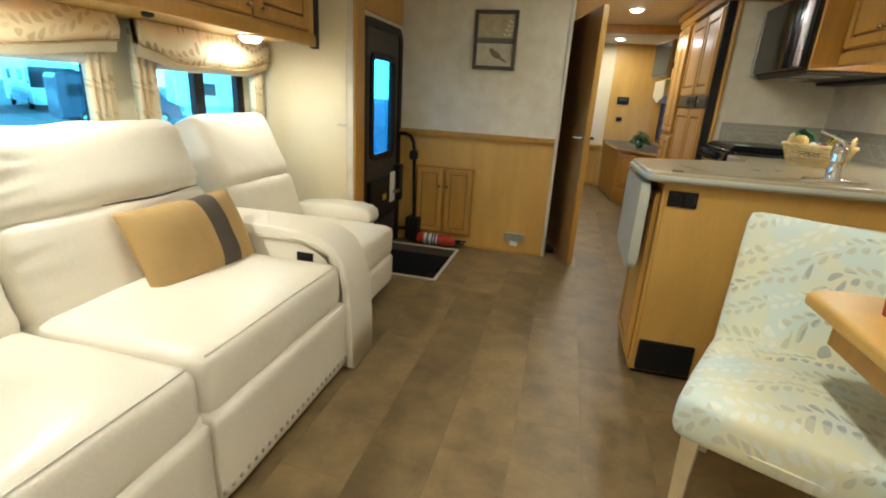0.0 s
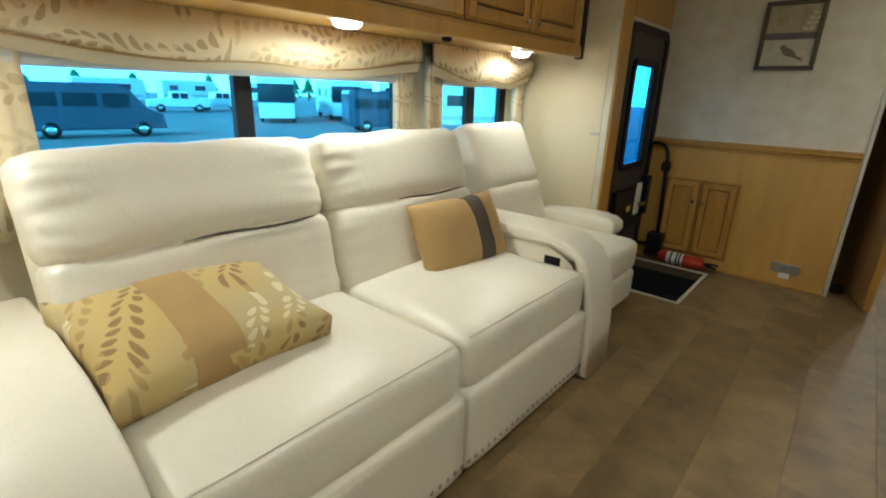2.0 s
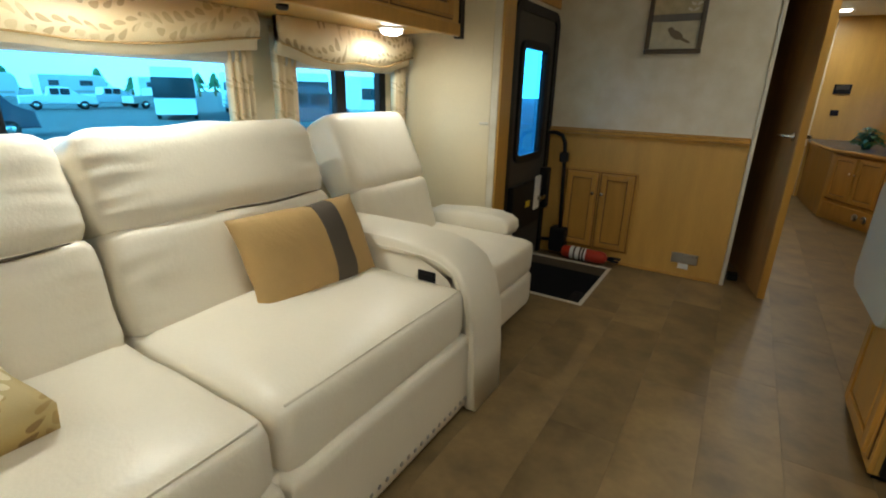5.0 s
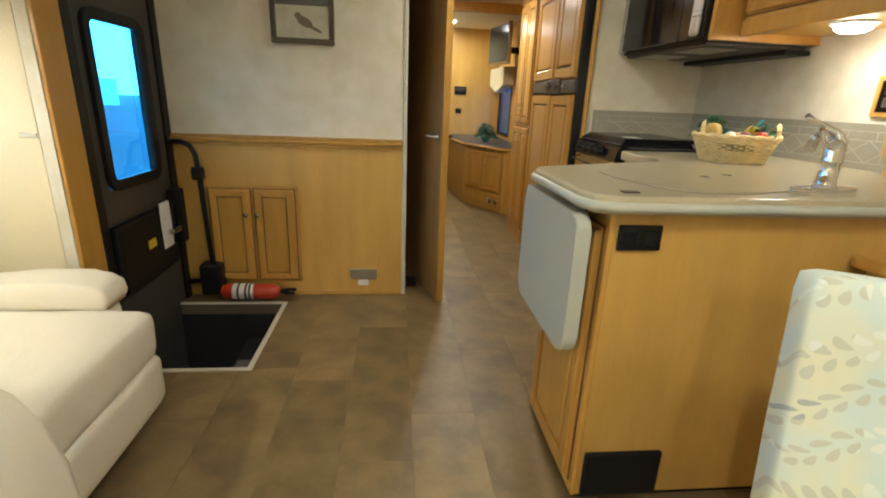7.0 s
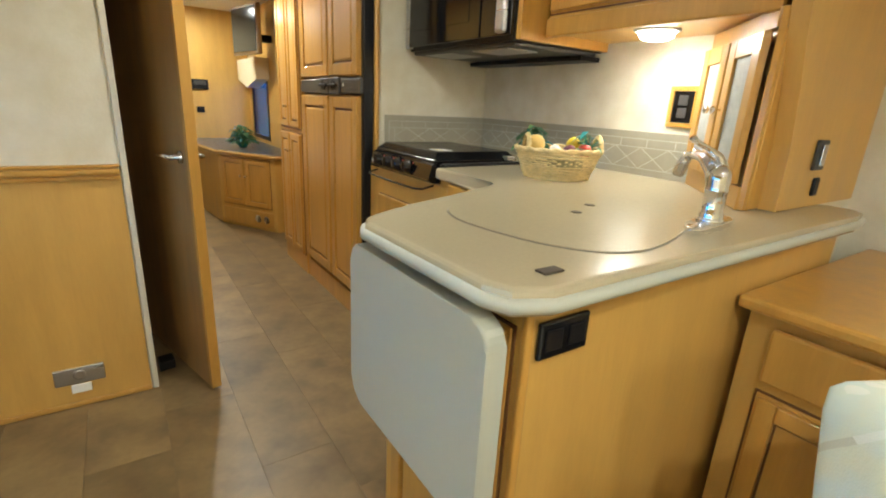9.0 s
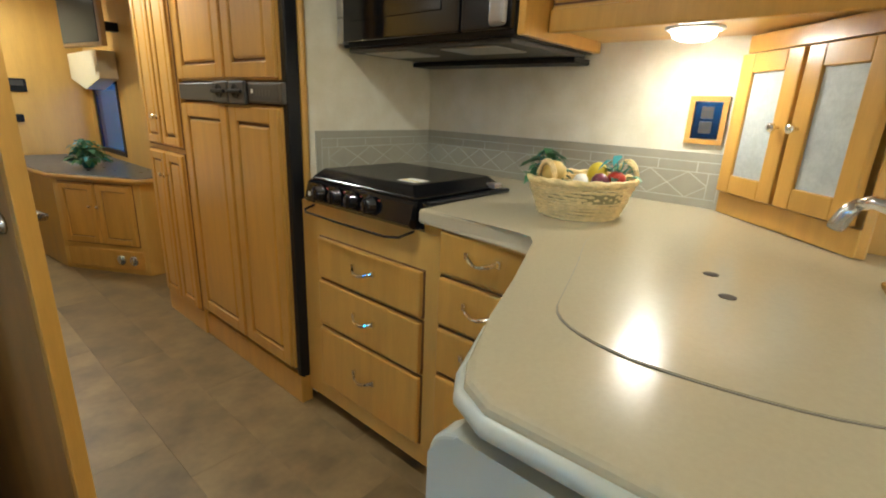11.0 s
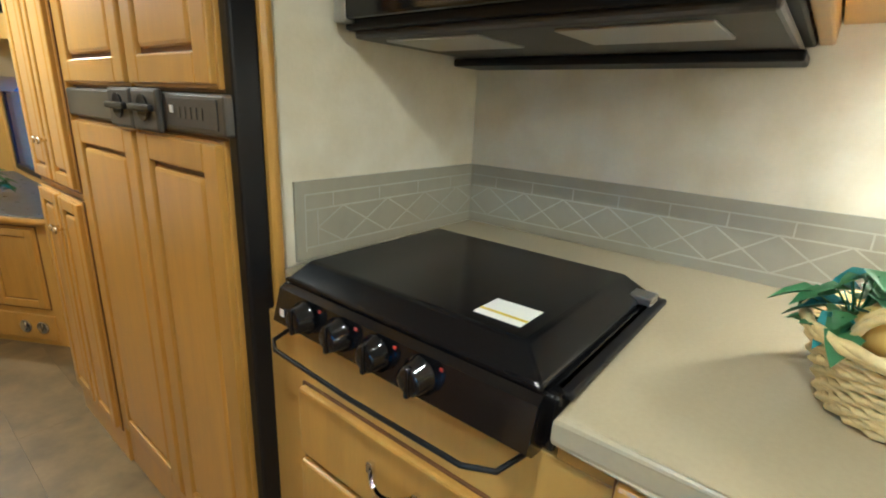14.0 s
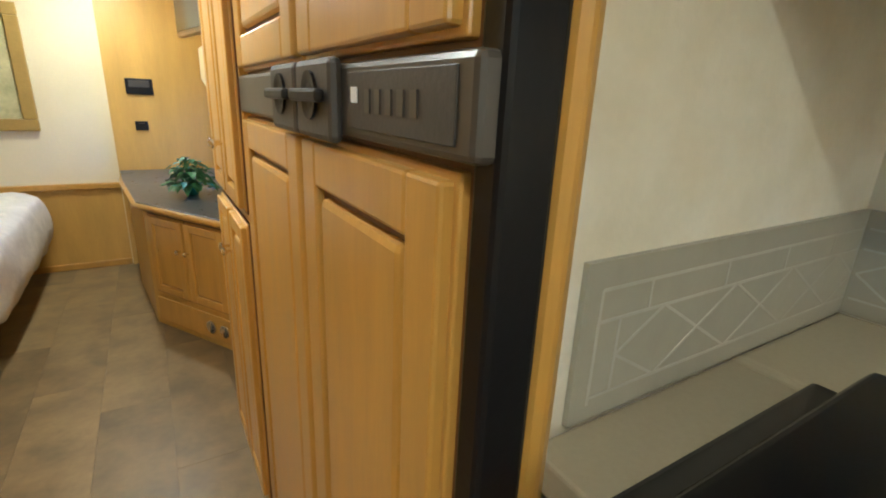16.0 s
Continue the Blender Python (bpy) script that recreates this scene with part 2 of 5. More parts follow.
# ---- mesh builders ----
def mesh_object(name, bm, mat, smooth=False):
    me = bpy.data.meshes.new(name)
    bmesh.ops.recalc_face_normals(bm, faces=bm.faces)
    bm.to_mesh(me)
    bm.free()
    if smooth:
        me.polygons.foreach_set("use_smooth", [True] * len(me.polygons))
    if mat:
        me.materials.append(mat)
    return new(name, me)


def add_box(bm, x0, x1, y0, y1, z0, z1, bev=0.0, segs=2):
    made = bmesh.ops.create_cube(bm, size=1.0)["verts"]
    for v in made:
        v.co = Vector((x0 + (v.co.x + 0.5) * (x1 - x0), y0 + (v.co.y + 0.5) * (y1 - y0), z0 + (v.co.z + 0.5) * (z1 - z0)))
    if bev:
        edges = list({e for v in made for e in v.link_edges})
        bmesh.ops.bevel(bm, geom=edges, offset=bev, segments=segs, profile=0.5, affect="EDGES", clamp_overlap=True)


def add_prism(bm, points, z0, z1, bev=0.0, segs=3):
    """An upright prism over a plan outline; bev rounds its top and bottom rims."""
    low = [bm.verts.new((x, y, z0)) for x, y in points]
    high = [bm.verts.new((x, y, z1)) for x, y in points]
    n = len(points)
    fb = bm.faces.new(list(reversed(low)))
    ft = bm.faces.new(high)
    for i in range(n):
        bm.faces.new((low[i], low[(i + 1) % n], high[(i + 1) % n], high[i]))
    if bev:
        edges = list(fb.edges) + list(ft.edges)
        bmesh.ops.bevel(bm, geom=edges, offset=bev, segments=segs, profile=0.5, affect="EDGES", clamp_overlap=True)


def add_lathe(bm, profile, at=(0, 0, 0), seg=20, axis="z", turn=None):
    """A turned body: profile of (radius, height)."""
    rings = []
    for r, h in profile:
        ring = []
        for i in range(seg):
            a = 2 * math.pi * i / seg
            p = Vector((max(r, 1e-4) * math.cos(a), max(r, 1e-4) * math.sin(a), h))
            if axis == "x":
                p = Vector((p.z, p.x, p.y))
            elif axis == "y":
                p = Vector((p.x, p.z, p.y))
            if turn:
                p = turn @ p
            ring.append(bm.verts.new(p + Vector(at)))
        rings.append(ring)
    for a, b in zip(rings, rings[1:]):
        for i in range(seg):
            bm.faces.new((a[i], a[(i + 1) % seg], b[(i + 1) % seg], b[i]))
    bm.faces.new(rings[0])
    bm.faces.new(rings[-1])


def add_tube(bm, points, r, seg=8):
    """A round bar swept along points."""
    pts = [Vector(p) for p in points]
    rings = []
    for i, p in enumerate(pts):
        d = (pts[min(i + 1, len(pts) - 1)] - pts[max(i - 1, 0)]).normalized()
        u = d.orthogonal().normalized() if i == 0 else (u - d * u.dot(d)).normalized()
        w = d.cross(u)
        rad = r[i] if isinstance(r, (list, tuple)) else r
        rings.append([bm.verts.new(p + (u * math.cos(2 * math.pi * k / seg) + w * math.sin(2 * math.pi * k / seg)) * rad) for k in range(seg)])
    for a, b in zip(rings, rings[1:]):
        for k in range(seg):
            bm.faces.new((a[k], a[(k + 1) % seg], b[(k + 1) % seg], b[k]))
    bm.faces.new(rings[0])
    bm.faces.new(rings[-1])


def add_cushion(bm, x0, x1, y0, y1, z0, z1, power=6.0, cuts=12, puff=0.0, seed=0, crease=0.004, gather=0.0):
    """A stuffed block: a rounded, slightly uneven box."""
    kept = len(bm.verts)
    made = bmesh.ops.create_cube(bm, size=2.0)["verts"]
    edges = list({e for v in made for e in v.link_edges})
    bmesh.ops.subdivide_edges(bm, edges=edges, cuts=cuts, use_grid_fill=True)
    verts = list(bm.verts)[kept:]
    c = Vector(((x0 + x1) / 2, (y0 + y1) / 2, (z0 + z1) / 2))
    h = Vector(((x1 - x0) / 2, (y1 - y0) / 2, (z1 - z0) / 2))
    small = min(h)
    for v in verts:
        p = v.co.copy()
        # keep the rounding radius alike on all sides
        q = Vector([math.copysign(max(0.0, abs(p[i]) * h[i] - (h[i] - small)) / small, p[i]) for i in range(3)])
        s = (abs(q.x) ** power + abs(q.y) ** power + abs(q.z) ** power) ** (1 / power)
        core = Vector([p[i] * h[i] - q[i] * small for i in range(3)])
        out = core + (q / s if s > 1e-6 else q) * small * (1 if s > 1e-6 else 0)
        bulge = puff * (1 - min(1, abs(p.x)) ** 2) * (1 - min(1, abs(p.y)) ** 2) * (1 if abs(p.z) > 0.9 else 0)
        out.z += math.copysign(bulge, p.z)
        wob = noise.noise_vector(out * 7 + Vector((seed * 3.1, seed, 0))) * crease
        if gather:
            near = max(0.0, abs(p.y) - 0.55) / 0.45
            wob.x += gather * near * math.sin(p.z * 17 + 4 * noise.noise(Vector((p.z * 3, seed, p.y)))) * (1 - 0.5 * abs(p.z))
        v.co = c + out + wob


class Thing:
    """A top-level object at its base, and its parts, given in world metres (or round its own origin with local=True)."""

    def __init__(self, name, label, category, origin, group="", turn=0.0, local=False, kind=""):
        self.o = Vector((0, 0, 0)) if local else Vector(origin)
        self.top = tagged(new(name), label, category, group, kind)
        self.top.location = origin
        self.top.rotation_euler = (0, 0, radians(turn))

    def part(self, name, build, mat, smooth=False, label="", under=None):
        bm = bmesh.new()
        build(bm)
        for v in bm.verts:
            v.co -= self.o
        ob = mesh_object(name, bm, mat, smooth)
        ob.parent = under or self.top
        if label:
            tagged(ob, label)
        return ob

    def box(self, name, x0, x1, y0, y1, z0, z1, mat, bev=0.004, label="", segs=2, under=None):
        return self.part(name, lambda bm: add_box(bm, x0, x1, y0, y1, z0, z1, bev, segs), mat, False, label, under)


def structure(name, boxes, mat, label, category="wall", bev=0.0):
    bm = bmesh.new()
    for b in boxes:
        add_box(bm, *b, bev)
    return tagged(mesh_object(name, bm, mat), label, category, "", "structure")


def panel_door(t, name, plane, u0, u1, z0, z1, out, mat=MAPLE, rail=0.05, thick=0.02, axis="x", raised=True, under=None):
    """A framed cupboard door with a raised panel. axis x: it lies across x at plane and spans y; out is -1 or 1, the way it faces."""
    def slab(bm, a0, a1, b0, b1, d0, d1, bev):
        lo, hi = sorted((plane + out * d0, plane + out * d1))
        if axis == "x":
            add_box(bm, lo, hi, a0, a1, b0, b1, bev, 2)
        else:
            add_box(bm, a0, a1, lo, hi, b0, b1, bev, 2)

    def frame_parts(bm):
        e = 0.007
        slab(bm, u0, u1, z0, z1, 0.0005, thick - 0.0125, 0.003)
        slab(bm, u0 + e, u0 + rail, z0 + e, z1 - e, 0.001, thick, 0.004)
        slab(bm, u1 - rail, u1 - e, z0 + e, z1 - e, 0.001, thick, 0.004)
        slab(bm, u0 + rail, u1 - rail, z1 - rail, z1 - e, 0.001, thick, 0.004)
        slab(bm, u0 + rail, u1 - rail, z0 + e, z0 + rail, 0.001, thick, 0.004)
    door = t.part(name, frame_parts, mat, under=under)
    t.part("reveal", lambda bm: slab(bm, u0 - 0.005, u1 + 0.005, z0 - 0.005, z1 + 0.005, 0.0003, 0.004, 0), GROOVE, under=door)
    t.part("glaze_line", lambda bm: slab(bm, u0 + rail - 0.002, u1 - rail + 0.002, z0 + rail - 0.002, z1 - rail + 0.002, 0.001, thick - 0.012, 0), GROOVE, under=door)
    g = 0.011
    if raised:
        t.part("panel", lambda bm: slab(bm, u0 + rail + g, u1 - rail - g, z0 + rail + g, z1 - rail - g, 0.002, thick - 0.002, 0.0095), mat, under=door)
    else:
        t.part("panel", lambda bm: slab(bm, u0 + rail + g / 2, u1 - rail - g / 2, z0 + rail + g / 2, z1 - rail - g / 2, 0.002, thick - 0.009, 0.001), mat, under=door)
    return door


def knob(t, x, y, z, axis, out, mat=NICKEL, under=None):
    prof = [(0.004, 0), (0.004, out * 0.012), (0.011, out * 0.016), (0.012, out * 0.024), (0.006, out * 0.028)]
    t.part("knob", lambda bm: add_lathe(bm, prof, (x, y, z), 14, axis), mat, True, "round nickel knob", under)


def pull(t, x, y0, y1, z, out, under=None):
    """A bowed flat strap pull that droops towards its middle, on two posts."""
    def arc(bm):
        rings = []
        for k in range(15):
            a = math.pi * k / 14
            y, d, h = y0 + (y1 - y0) * k / 14, 0.026 * math.sin(a) ** 0.7, 0.0065 + 0.0015 * math.cos(2 * a)
            zz = z + 0.008 - 0.012 * math.sin(a)
            rings.append([bm.verts.new((x + out * (d + e), y, zz + f)) for e, f in ((0, -h), (0.006, -h * 0.7), (0.008, 0), (0.006, h * 0.7), (0, h))])
        for a, c in zip(rings, rings[1:]):
            for k in range(5):
                bm.faces.new((a[k], a[(k + 1) % 5], c[(k + 1) % 5], c[k]))
        bm.faces.new(rings[0])
        bm.faces.new(rings[-1])
        for yy in (y0, y1):
            lo, hi = sorted((x - out * 0.0005, x + out * 0.01))
            add_box(bm, lo, hi, yy - 0.006, yy + 0.006, z - 0.002, z + 0.018, 0.002)
    t.part("handle", arc, CHROME, False, "bowed chrome drawer pull", under)


def round_light(x, y, z, watts, r=0.055, down=0.03, label="round recessed puck light, lit", ceiling=False):
    t = Thing("puck_light" if not ceiling else "ceiling_light", label, "light", (x, y, z), "puck lights" if not ceiling else "ceiling lights")
    t.part("ring", lambda bm: add_lathe(bm, [(r + 0.012, 0.0), (r + 0.012, -0.004), (r, -0.009), (r - 0.004, -0.003)], (x, y, z), 28), WHITE, True)
    t.part("lens", lambda bm: add_lathe(bm, [(r - 0.005, -0.002), (r - 0.008, -down * 0.7), (r * 0.6, -down), (0.001, -down * 1.15)], (x, y, z), 28), BULB, True)
    lamp(x, y, z - down - 0.012, watts, r * 1.0)

# ---- the shell ----
ZC = 1.94
XL, XM, XK, XD = -1.86, -1.2, 1.68, 1.95
PIT = (-1.2, -0.66, -0.795, -0.14)

structure("floor", [(XL, PIT[0], -4.7, -0.82, -0.06, -0.004), (PIT[0], PIT[1], -4.7, PIT[2], -0.06, -0.004), (PIT[0], PIT[1], PIT[3], 4.0, -0.06, -0.004),
                    (PIT[1], XD, -4.7, 4.0, -0.06, -0.004), (XL, PIT[0], 2.1, 4.0, -0.06, -0.004)], SUBFLOOR, "brown wood-look vinyl plank floor", "floor")
FLOOR = bpy.data.objects["floor"]
structure("ceiling", [(XL - 0.1, XD + 0.1, -4.8, 4.1, ZC, ZC + 0.05)], CEIL, "cream vinyl ceiling", "ceiling")

# entry well
well = Thing("entry_step_well", "black carpeted entry step well with pale metal rim", "step", (-0.93, -0.47, -0.45), kind="structure")
well.part("liner", lambda bm: [add_box(bm, PIT[0] - 0.12, PIT[1], PIT[2], PIT[3], -0.47, -0.45), add_box(bm, PIT[1], PIT[1] + 0.02, PIT[2] - 0.02, PIT[3] + 0.02, -0.47, -0.062),
          add_box(bm, PIT[0] - 0.12, PIT[1], PIT[2] - 0.02, PIT[2], -0.47, -0.062), add_box(bm, PIT[0] - 0.12, PIT[1], PIT[3], PIT[3] + 0.02, -0.47, -0.062)], CARPET)
well.box("tread", -0.86, PIT[1] - 0.002, PIT[2] + 0.003, PIT[3] - 0.003, -0.45, -0.2, CARPET, 0.01)
well.box("mat", -0.84, -0.67, -0.77, -0.40, -0.2, -0.19, material("grey_mat", (0.13, 0.115, 0.10), 0.9, bump=0.3, bscale=250), 0.003)
well.part("rim", lambda bm: [add_box(bm, PIT[0], PIT[1] + 0.018, PIT[2] - 0.016, PIT[2] + 0.004, -0.003, 0.006, 0.002), add_box(bm, PIT[1] - 0.004, PIT[1] + 0.018, PIT[2] + 0.004, PIT[3] - 0.004, -0.003, 0.006, 0.002),
                               add_box(bm, PIT[0], PIT[1] + 0.018, PIT[3] - 0.004, PIT[3] + 0.016, -0.003, 0.006, 0.002)], TRIM)

# partition with wainscot
structure("wall_partition", [(XM, -0.015, 0.0, 0.035, 0.0, ZC)], PAPER, "pale textured wallpaper partition wall")
structure("wainscot", [(XM, -0.02, -0.008, -0.001, 0.002, 0.835)], MAPLE_FLAT, "honey maple wainscot panel", "panelling", 0.001)
rl = bmesh.new()
add_box(rl, XM, -0.02, -0.024, -0.001, 0.836, 0.852, 0.005)
add_box(rl, XM, -0.02, -0.034, -0.001, 0.853, 0.876, 0.008)
add_box(rl, XM, -0.02, -0.02, -0.001, 0.877, 0.888, 0.004)
tagged(mesh_object("trim_chair_rail", rl, MAPLE), "moulded maple chair rail", "trim", "", "structure")
structure("trim_partition_edge", [(-0.016, 0.004, -0.012, 0.05, 0, ZC)], TRIM, "pale vertical edge trim", "trim", 0.003)
structure("baseboard", [(-0.66, -0.02, -0.018, -0.0085, 0.001, 0.02)], MAPLE, "thin maple base trim", "trim", 0.004)
# washroom behind it
structure("wall_washroom", [(-0.035, 0.0, 0.56, 2.1, 0, ZC), (XM - 0.6, -0.035, 2.07, 2.1, 0, ZC), (XM - 0.03, XM, 0.036, 2.07, -0.06, ZC), (-0.035, 0.0, 0.051, 0.56, 1.76, ZC)], MAPLE_FLAT, "maple-panelled washroom wall")

# left wall with the entry door opening
structure("wall_left", [(XM - 0.04, XM, -0.72, -0.02, 1.58, ZC), (XM - 0.04, XM, -0.85, -0.72, -0.06, ZC), (XM - 0.04, XM, -0.019, 0.035, -0.5, ZC)], PAPER, "pale wallpaper wall over the entry door")
structure("trim_door_post", [(XM - 0.02, XM + 0.014, -0.845, -0.71, 0.001, ZC)], MAPLE, "maple door post", "trim", 0.004)
structure("trim_door_header", [(XM + 0.001, XM + 0.016, -0.705, -0.036, 1.60, 1.80)], MAPLE, "maple panel over the entry door", "trim", 0.004)
# slide-out on the left
structure("wall_slide_end", [(XL, XM - 0.042, -0.85, -0.82, 0.0, ZC)], CREAM, "smooth cream slide-out end wall")
W1 = (-3.42, -1.90, 0.80, 1.34)
W2 = (-1.67, -0.97, 0.80, 1.34)
structure("wall_slide", [(XL - 0.04, XL, -4.7, -0.82, -0.06, W1[2]), (XL - 0.04, XL, -4.7, -0.82, W1[3], ZC), (XL - 0.04, XL, -4.7, W1[0], W1[2], W1[3]),
                         (XL - 0.04, XL, W1[1], W2[0], W1[2], W1[3]), (XL - 0.04, XL, W2[1], -0.82, W1[2], W1[3])], CREAM, "cream slide-out side wall with windows")
structure("wall_front", [(XL - 0.04, XD + 0.04, -4.74, -4.7, -0.06, ZC)], CREAM, "plain cream cab-end wall")
# kitchen side
structure("wall_kitchen", [(XK, XK + 0.04, -1.46, 0.19, 0, ZC)], PAPER, "pale textured wallpaper kitchen wall")
structure("wall_kitchen_end", [(1.035, XK, 0.148, 0.19, 0, ZC)], PAPER, "pale textured wallpaper wall beside the range")
structure("wall_dinette", [(XD, XD + 0.04, -4.7, -1.42, 0, ZC), (XK + 0.04, XD, -1.46, -1.42, 0, ZC)], PAPER, "pale wallpaper dinette wall")
structure("trim_kitchen_edge", [(1.005, 1.034, 0.120, 0.19, 0.1, ZC)], MAPLE, "rounded maple edge post", "trim", 0.012)
structure("wall_hall_right", [(1.6, 1.64, 0.19, 1.5, 0, ZC), (0.99, 1.64, 1.47, 1.5, 0, ZC)], MAPLE_FLAT, "maple wall behind the tall cabinets")
# bedroom
YB = 3.76
structure("wall_bedroom_back", [(XL, 0.57, YB, YB + 0.04, 0, ZC)], CREAM, "cream bedroom wall")
structure("panel_bedroom", [(0.57, 1.5, YB - 0.03, YB + 0.04, 0, ZC)], MAPLE_FLAT, "maple bedroom wall panel", "panelling")
structure("wainscot_bedroom", [(XL, 0.565, YB - 0.01, YB - 0.001, 0.001, 0.545)], MAPLE_FLAT, "maple bedroom wainscot", "panelling")
structure("trim_bedroom_rail", [(XL, 0.565, YB - 0.03, YB - 0.001, 0.546, 0.585), (XL, 0.565, YB - 0.025, YB - 0.011, 0.001, 0.045)], MAPLE, "maple bedroom rail and base trim", "trim", 0.006)
WB = (2.95, 3.6, 0.70, 1.28)
structure("wall_bedroom_right", [(1.24, 1.28, 1.5, WB[0], 0, ZC), (1.24, 1.28, WB[1], YB, 0, ZC), (1.24, 1.28, WB[0], WB[1], 0, WB[2]), (1.24, 1.28, WB[0], WB[1], WB[3], ZC)], MAPLE_FLAT, "maple bedroom side wall with a window")
structure("wall_bedroom_left", [(XL - 0.04, XL, 2.1, YB + 0.04, 0, ZC), (XL - 0.04, XM, 2.1, 2.14, 0, ZC)], CREAM, "cream bedroom side wall")
structure("trim_ceiling_beam", [(0.0, 1.24, 2.05, 2.12, 1.86, ZC - 0.001)], MAPLE, "maple header across the hall ceiling", "trim", 0.005)


def window(name, x, w, mull, glass=TINT):
    y0, y1, z0, z1 = w
    t = Thing(name, "black-framed tinted window, closed", "window", (x, (y0 + y1) / 2, z0), kind="structure")
    f = 0.035
    def fr(bm):
        add_box(bm, x - 0.03, x + 0.012, y0, y0 + f, z0, z1, 0.004)
        add_box(bm, x - 0.03, x + 0.012, y1 - f * 1.6, y1, z0, z1, 0.004)
        add_box(bm, x - 0.03, x + 0.012, y0 + f, y1 - f * 1.6, z1 - f, z1, 0.004)
        add_box(bm, x - 0.03, x + 0.012, y0 + f, y1 - f * 1.6, z0, z0 + f, 0.004)
        if mull:
            add_box(bm, x - 0.03, x + 0.01, mull - 0.035, mull + 0.035, z0 + f, z1 - f, 0.004)
    t.part("frame", fr, BLACK)
    p = t.box("pane", x - 0.022, x - 0.018, y0 + f, y1 - f, z0 + f, z1 - f, glass, 0)
    p.visible_shadow = False
    return t


window("window_1", XL - 0.008, W1, -2.74)
window("window_2", XL - 0.008, W2, -1.33)
window("window_3", 1.262, WB, None, TINTDEEP)


def valance(y0, y1, x, drop):
    t = Thing("valance", "padded tan window valance with a leaf print", "valance", (x, (y0 + y1) / 2, 1.2), "window valances")
    n = 24
    def sheet(depth, thick, lift):
        def b(bm):
            cols = []
            for i in range(n + 1):
                u = i / n
                yy = y0 + (y1 - y0) * u
                k = 1 - abs(2 * u - 1)
                low = drop - depth * min(1, k * 1.35) + lift + 0.02 * math.cos(4 * math.pi * u) * 0.5
                puffy = 0.012 * math.sin(math.pi * u)
                cols.append([bm.verts.new((x + thick + puffy, yy, low)), bm.verts.new((x + thick + puffy + 0.012, yy, (low + 1.37) / 2)), bm.verts.new((x + thick, yy, 1.372)),
                             bm.verts.new((x - 0.02, yy, 1.372)), bm.verts.new((x - 0.02, yy, low + 0.01))])
            for a, c in zip(cols, cols[1:]):
                for j in range(5):
                    bm.faces.new((a[j], a[(j + 1) % 5], c[(j + 1) % 5], c[j]))
            bm.faces.new(cols[0])
            bm.faces.new(cols[-1])
        return b
    t.part("lower_fold", sheet(0.035, 0.0, 0.0), VALPLAIN, True, "plain tan lower fold")
    t.part("face", sheet(0.05, 0.02, 0.045), VALCLOTH, True, "tan cloth printed with brown leaves")
    def cord(bm):
        add_tube(bm, [(x + 0.028, y0 + (y1 - y0) * i / n, drop - 0.05 * min(1, (1 - abs(2 * i / n - 1)) * 1.35) + 0.043 + 0.01 * math.cos(4 * math.pi * i / n)) for i in range(n + 1)], 0.004, 6)
    t.part("piping", cord, CAMEL, True)
    t.box("roller", x - 0.09, x - 0.03, y0 + 0.04, y1 - 0.04, 1.182, 1.33, SHADE, 0.02, "rolled pale window shade")


valance(-3.60, -1.93, -1.72, 1.225)
valance(-1.83, -0.93, -1.72, 1.215)


def drape(y0, y1, x=-1.75):
    t = Thing("side_drape", "narrow leaf-printed fabric window drape", "curtain", (x, (y0 + y1) / 2, 0.8), "window drapes")
    def b(bm):
        n = 10
        rows = []
        for k in range(7):
            z = 0.72 + k * (1.34 - 0.72) / 6
            rows.append([bm.verts.new((x + 0.012 * math.sin(i * 1.9 + k * 0.1) , y0 + (y1 - y0) * i / n, z)) for i in range(n + 1)]
                        + [bm.verts.new((x - 0.03, y0 + (y1 - y0) * i / n, z)) for i in range(n, -1, -1)])
        for a, c in zip(rows, rows[1:]):
            m = len(a)
            for i in range(m):
                bm.faces.new((a[i], a[(i + 1) % m], c[(i + 1) % m], c[i]))
        bm.faces.new(rows[0])
        bm.faces.new(rows[-1])
    t.part("cloth", b, VALCLOTH, True)


for a, c in ((-3.60, -3.40), (-2.04, -1.94), (-1.82, -1.72), (-1.02, -0.93)):
    drape(a, c)

# overhead cabinets above the sofa
XO = -1.33
YO = -1.06
oh = Thing("overhead_cabinet", "honey maple overhead cabinet with framed doors", "cabinet", ((XL + XO) / 2, -2.6, 1.37))
oh.box("body", XL + 0.002, XO, -4.5, YO, 1.375, 1.87, MAPLE_FLAT, 0.004)
oh.box("apron", XO - 0.012, XO + 0.012, -4.5, YO, 1.352, 1.41, MAPLE, 0.006)
for i in range(7):
    b0 = YO - 0.045 - 0.485 * (i + 1)
    if b0 < -4.48:
        break
    d = panel_door(oh, "door", XO + 0.0005, b0, b0 + 0.46, 1.425, 1.84, 1, rail=0.055)
    knob(oh, XO + 0.02, b0 + (0.42 if i % 2 else 0.04), 1.46, "x", 1, under=d)
oh.box("end_seal", XO - 0.03, XO + 0.006, YO + 0.001, YO + 0.05, 1.345, 1.87, BLACK, 0.006, "black rubber slide-out seal")
for x, yy, w in ((-1.43, -3.83, 12), (-1.43, -2.57, 10), (-1.545, -1.31, 6.5)):
    round_light(x, yy, 1.374, w)

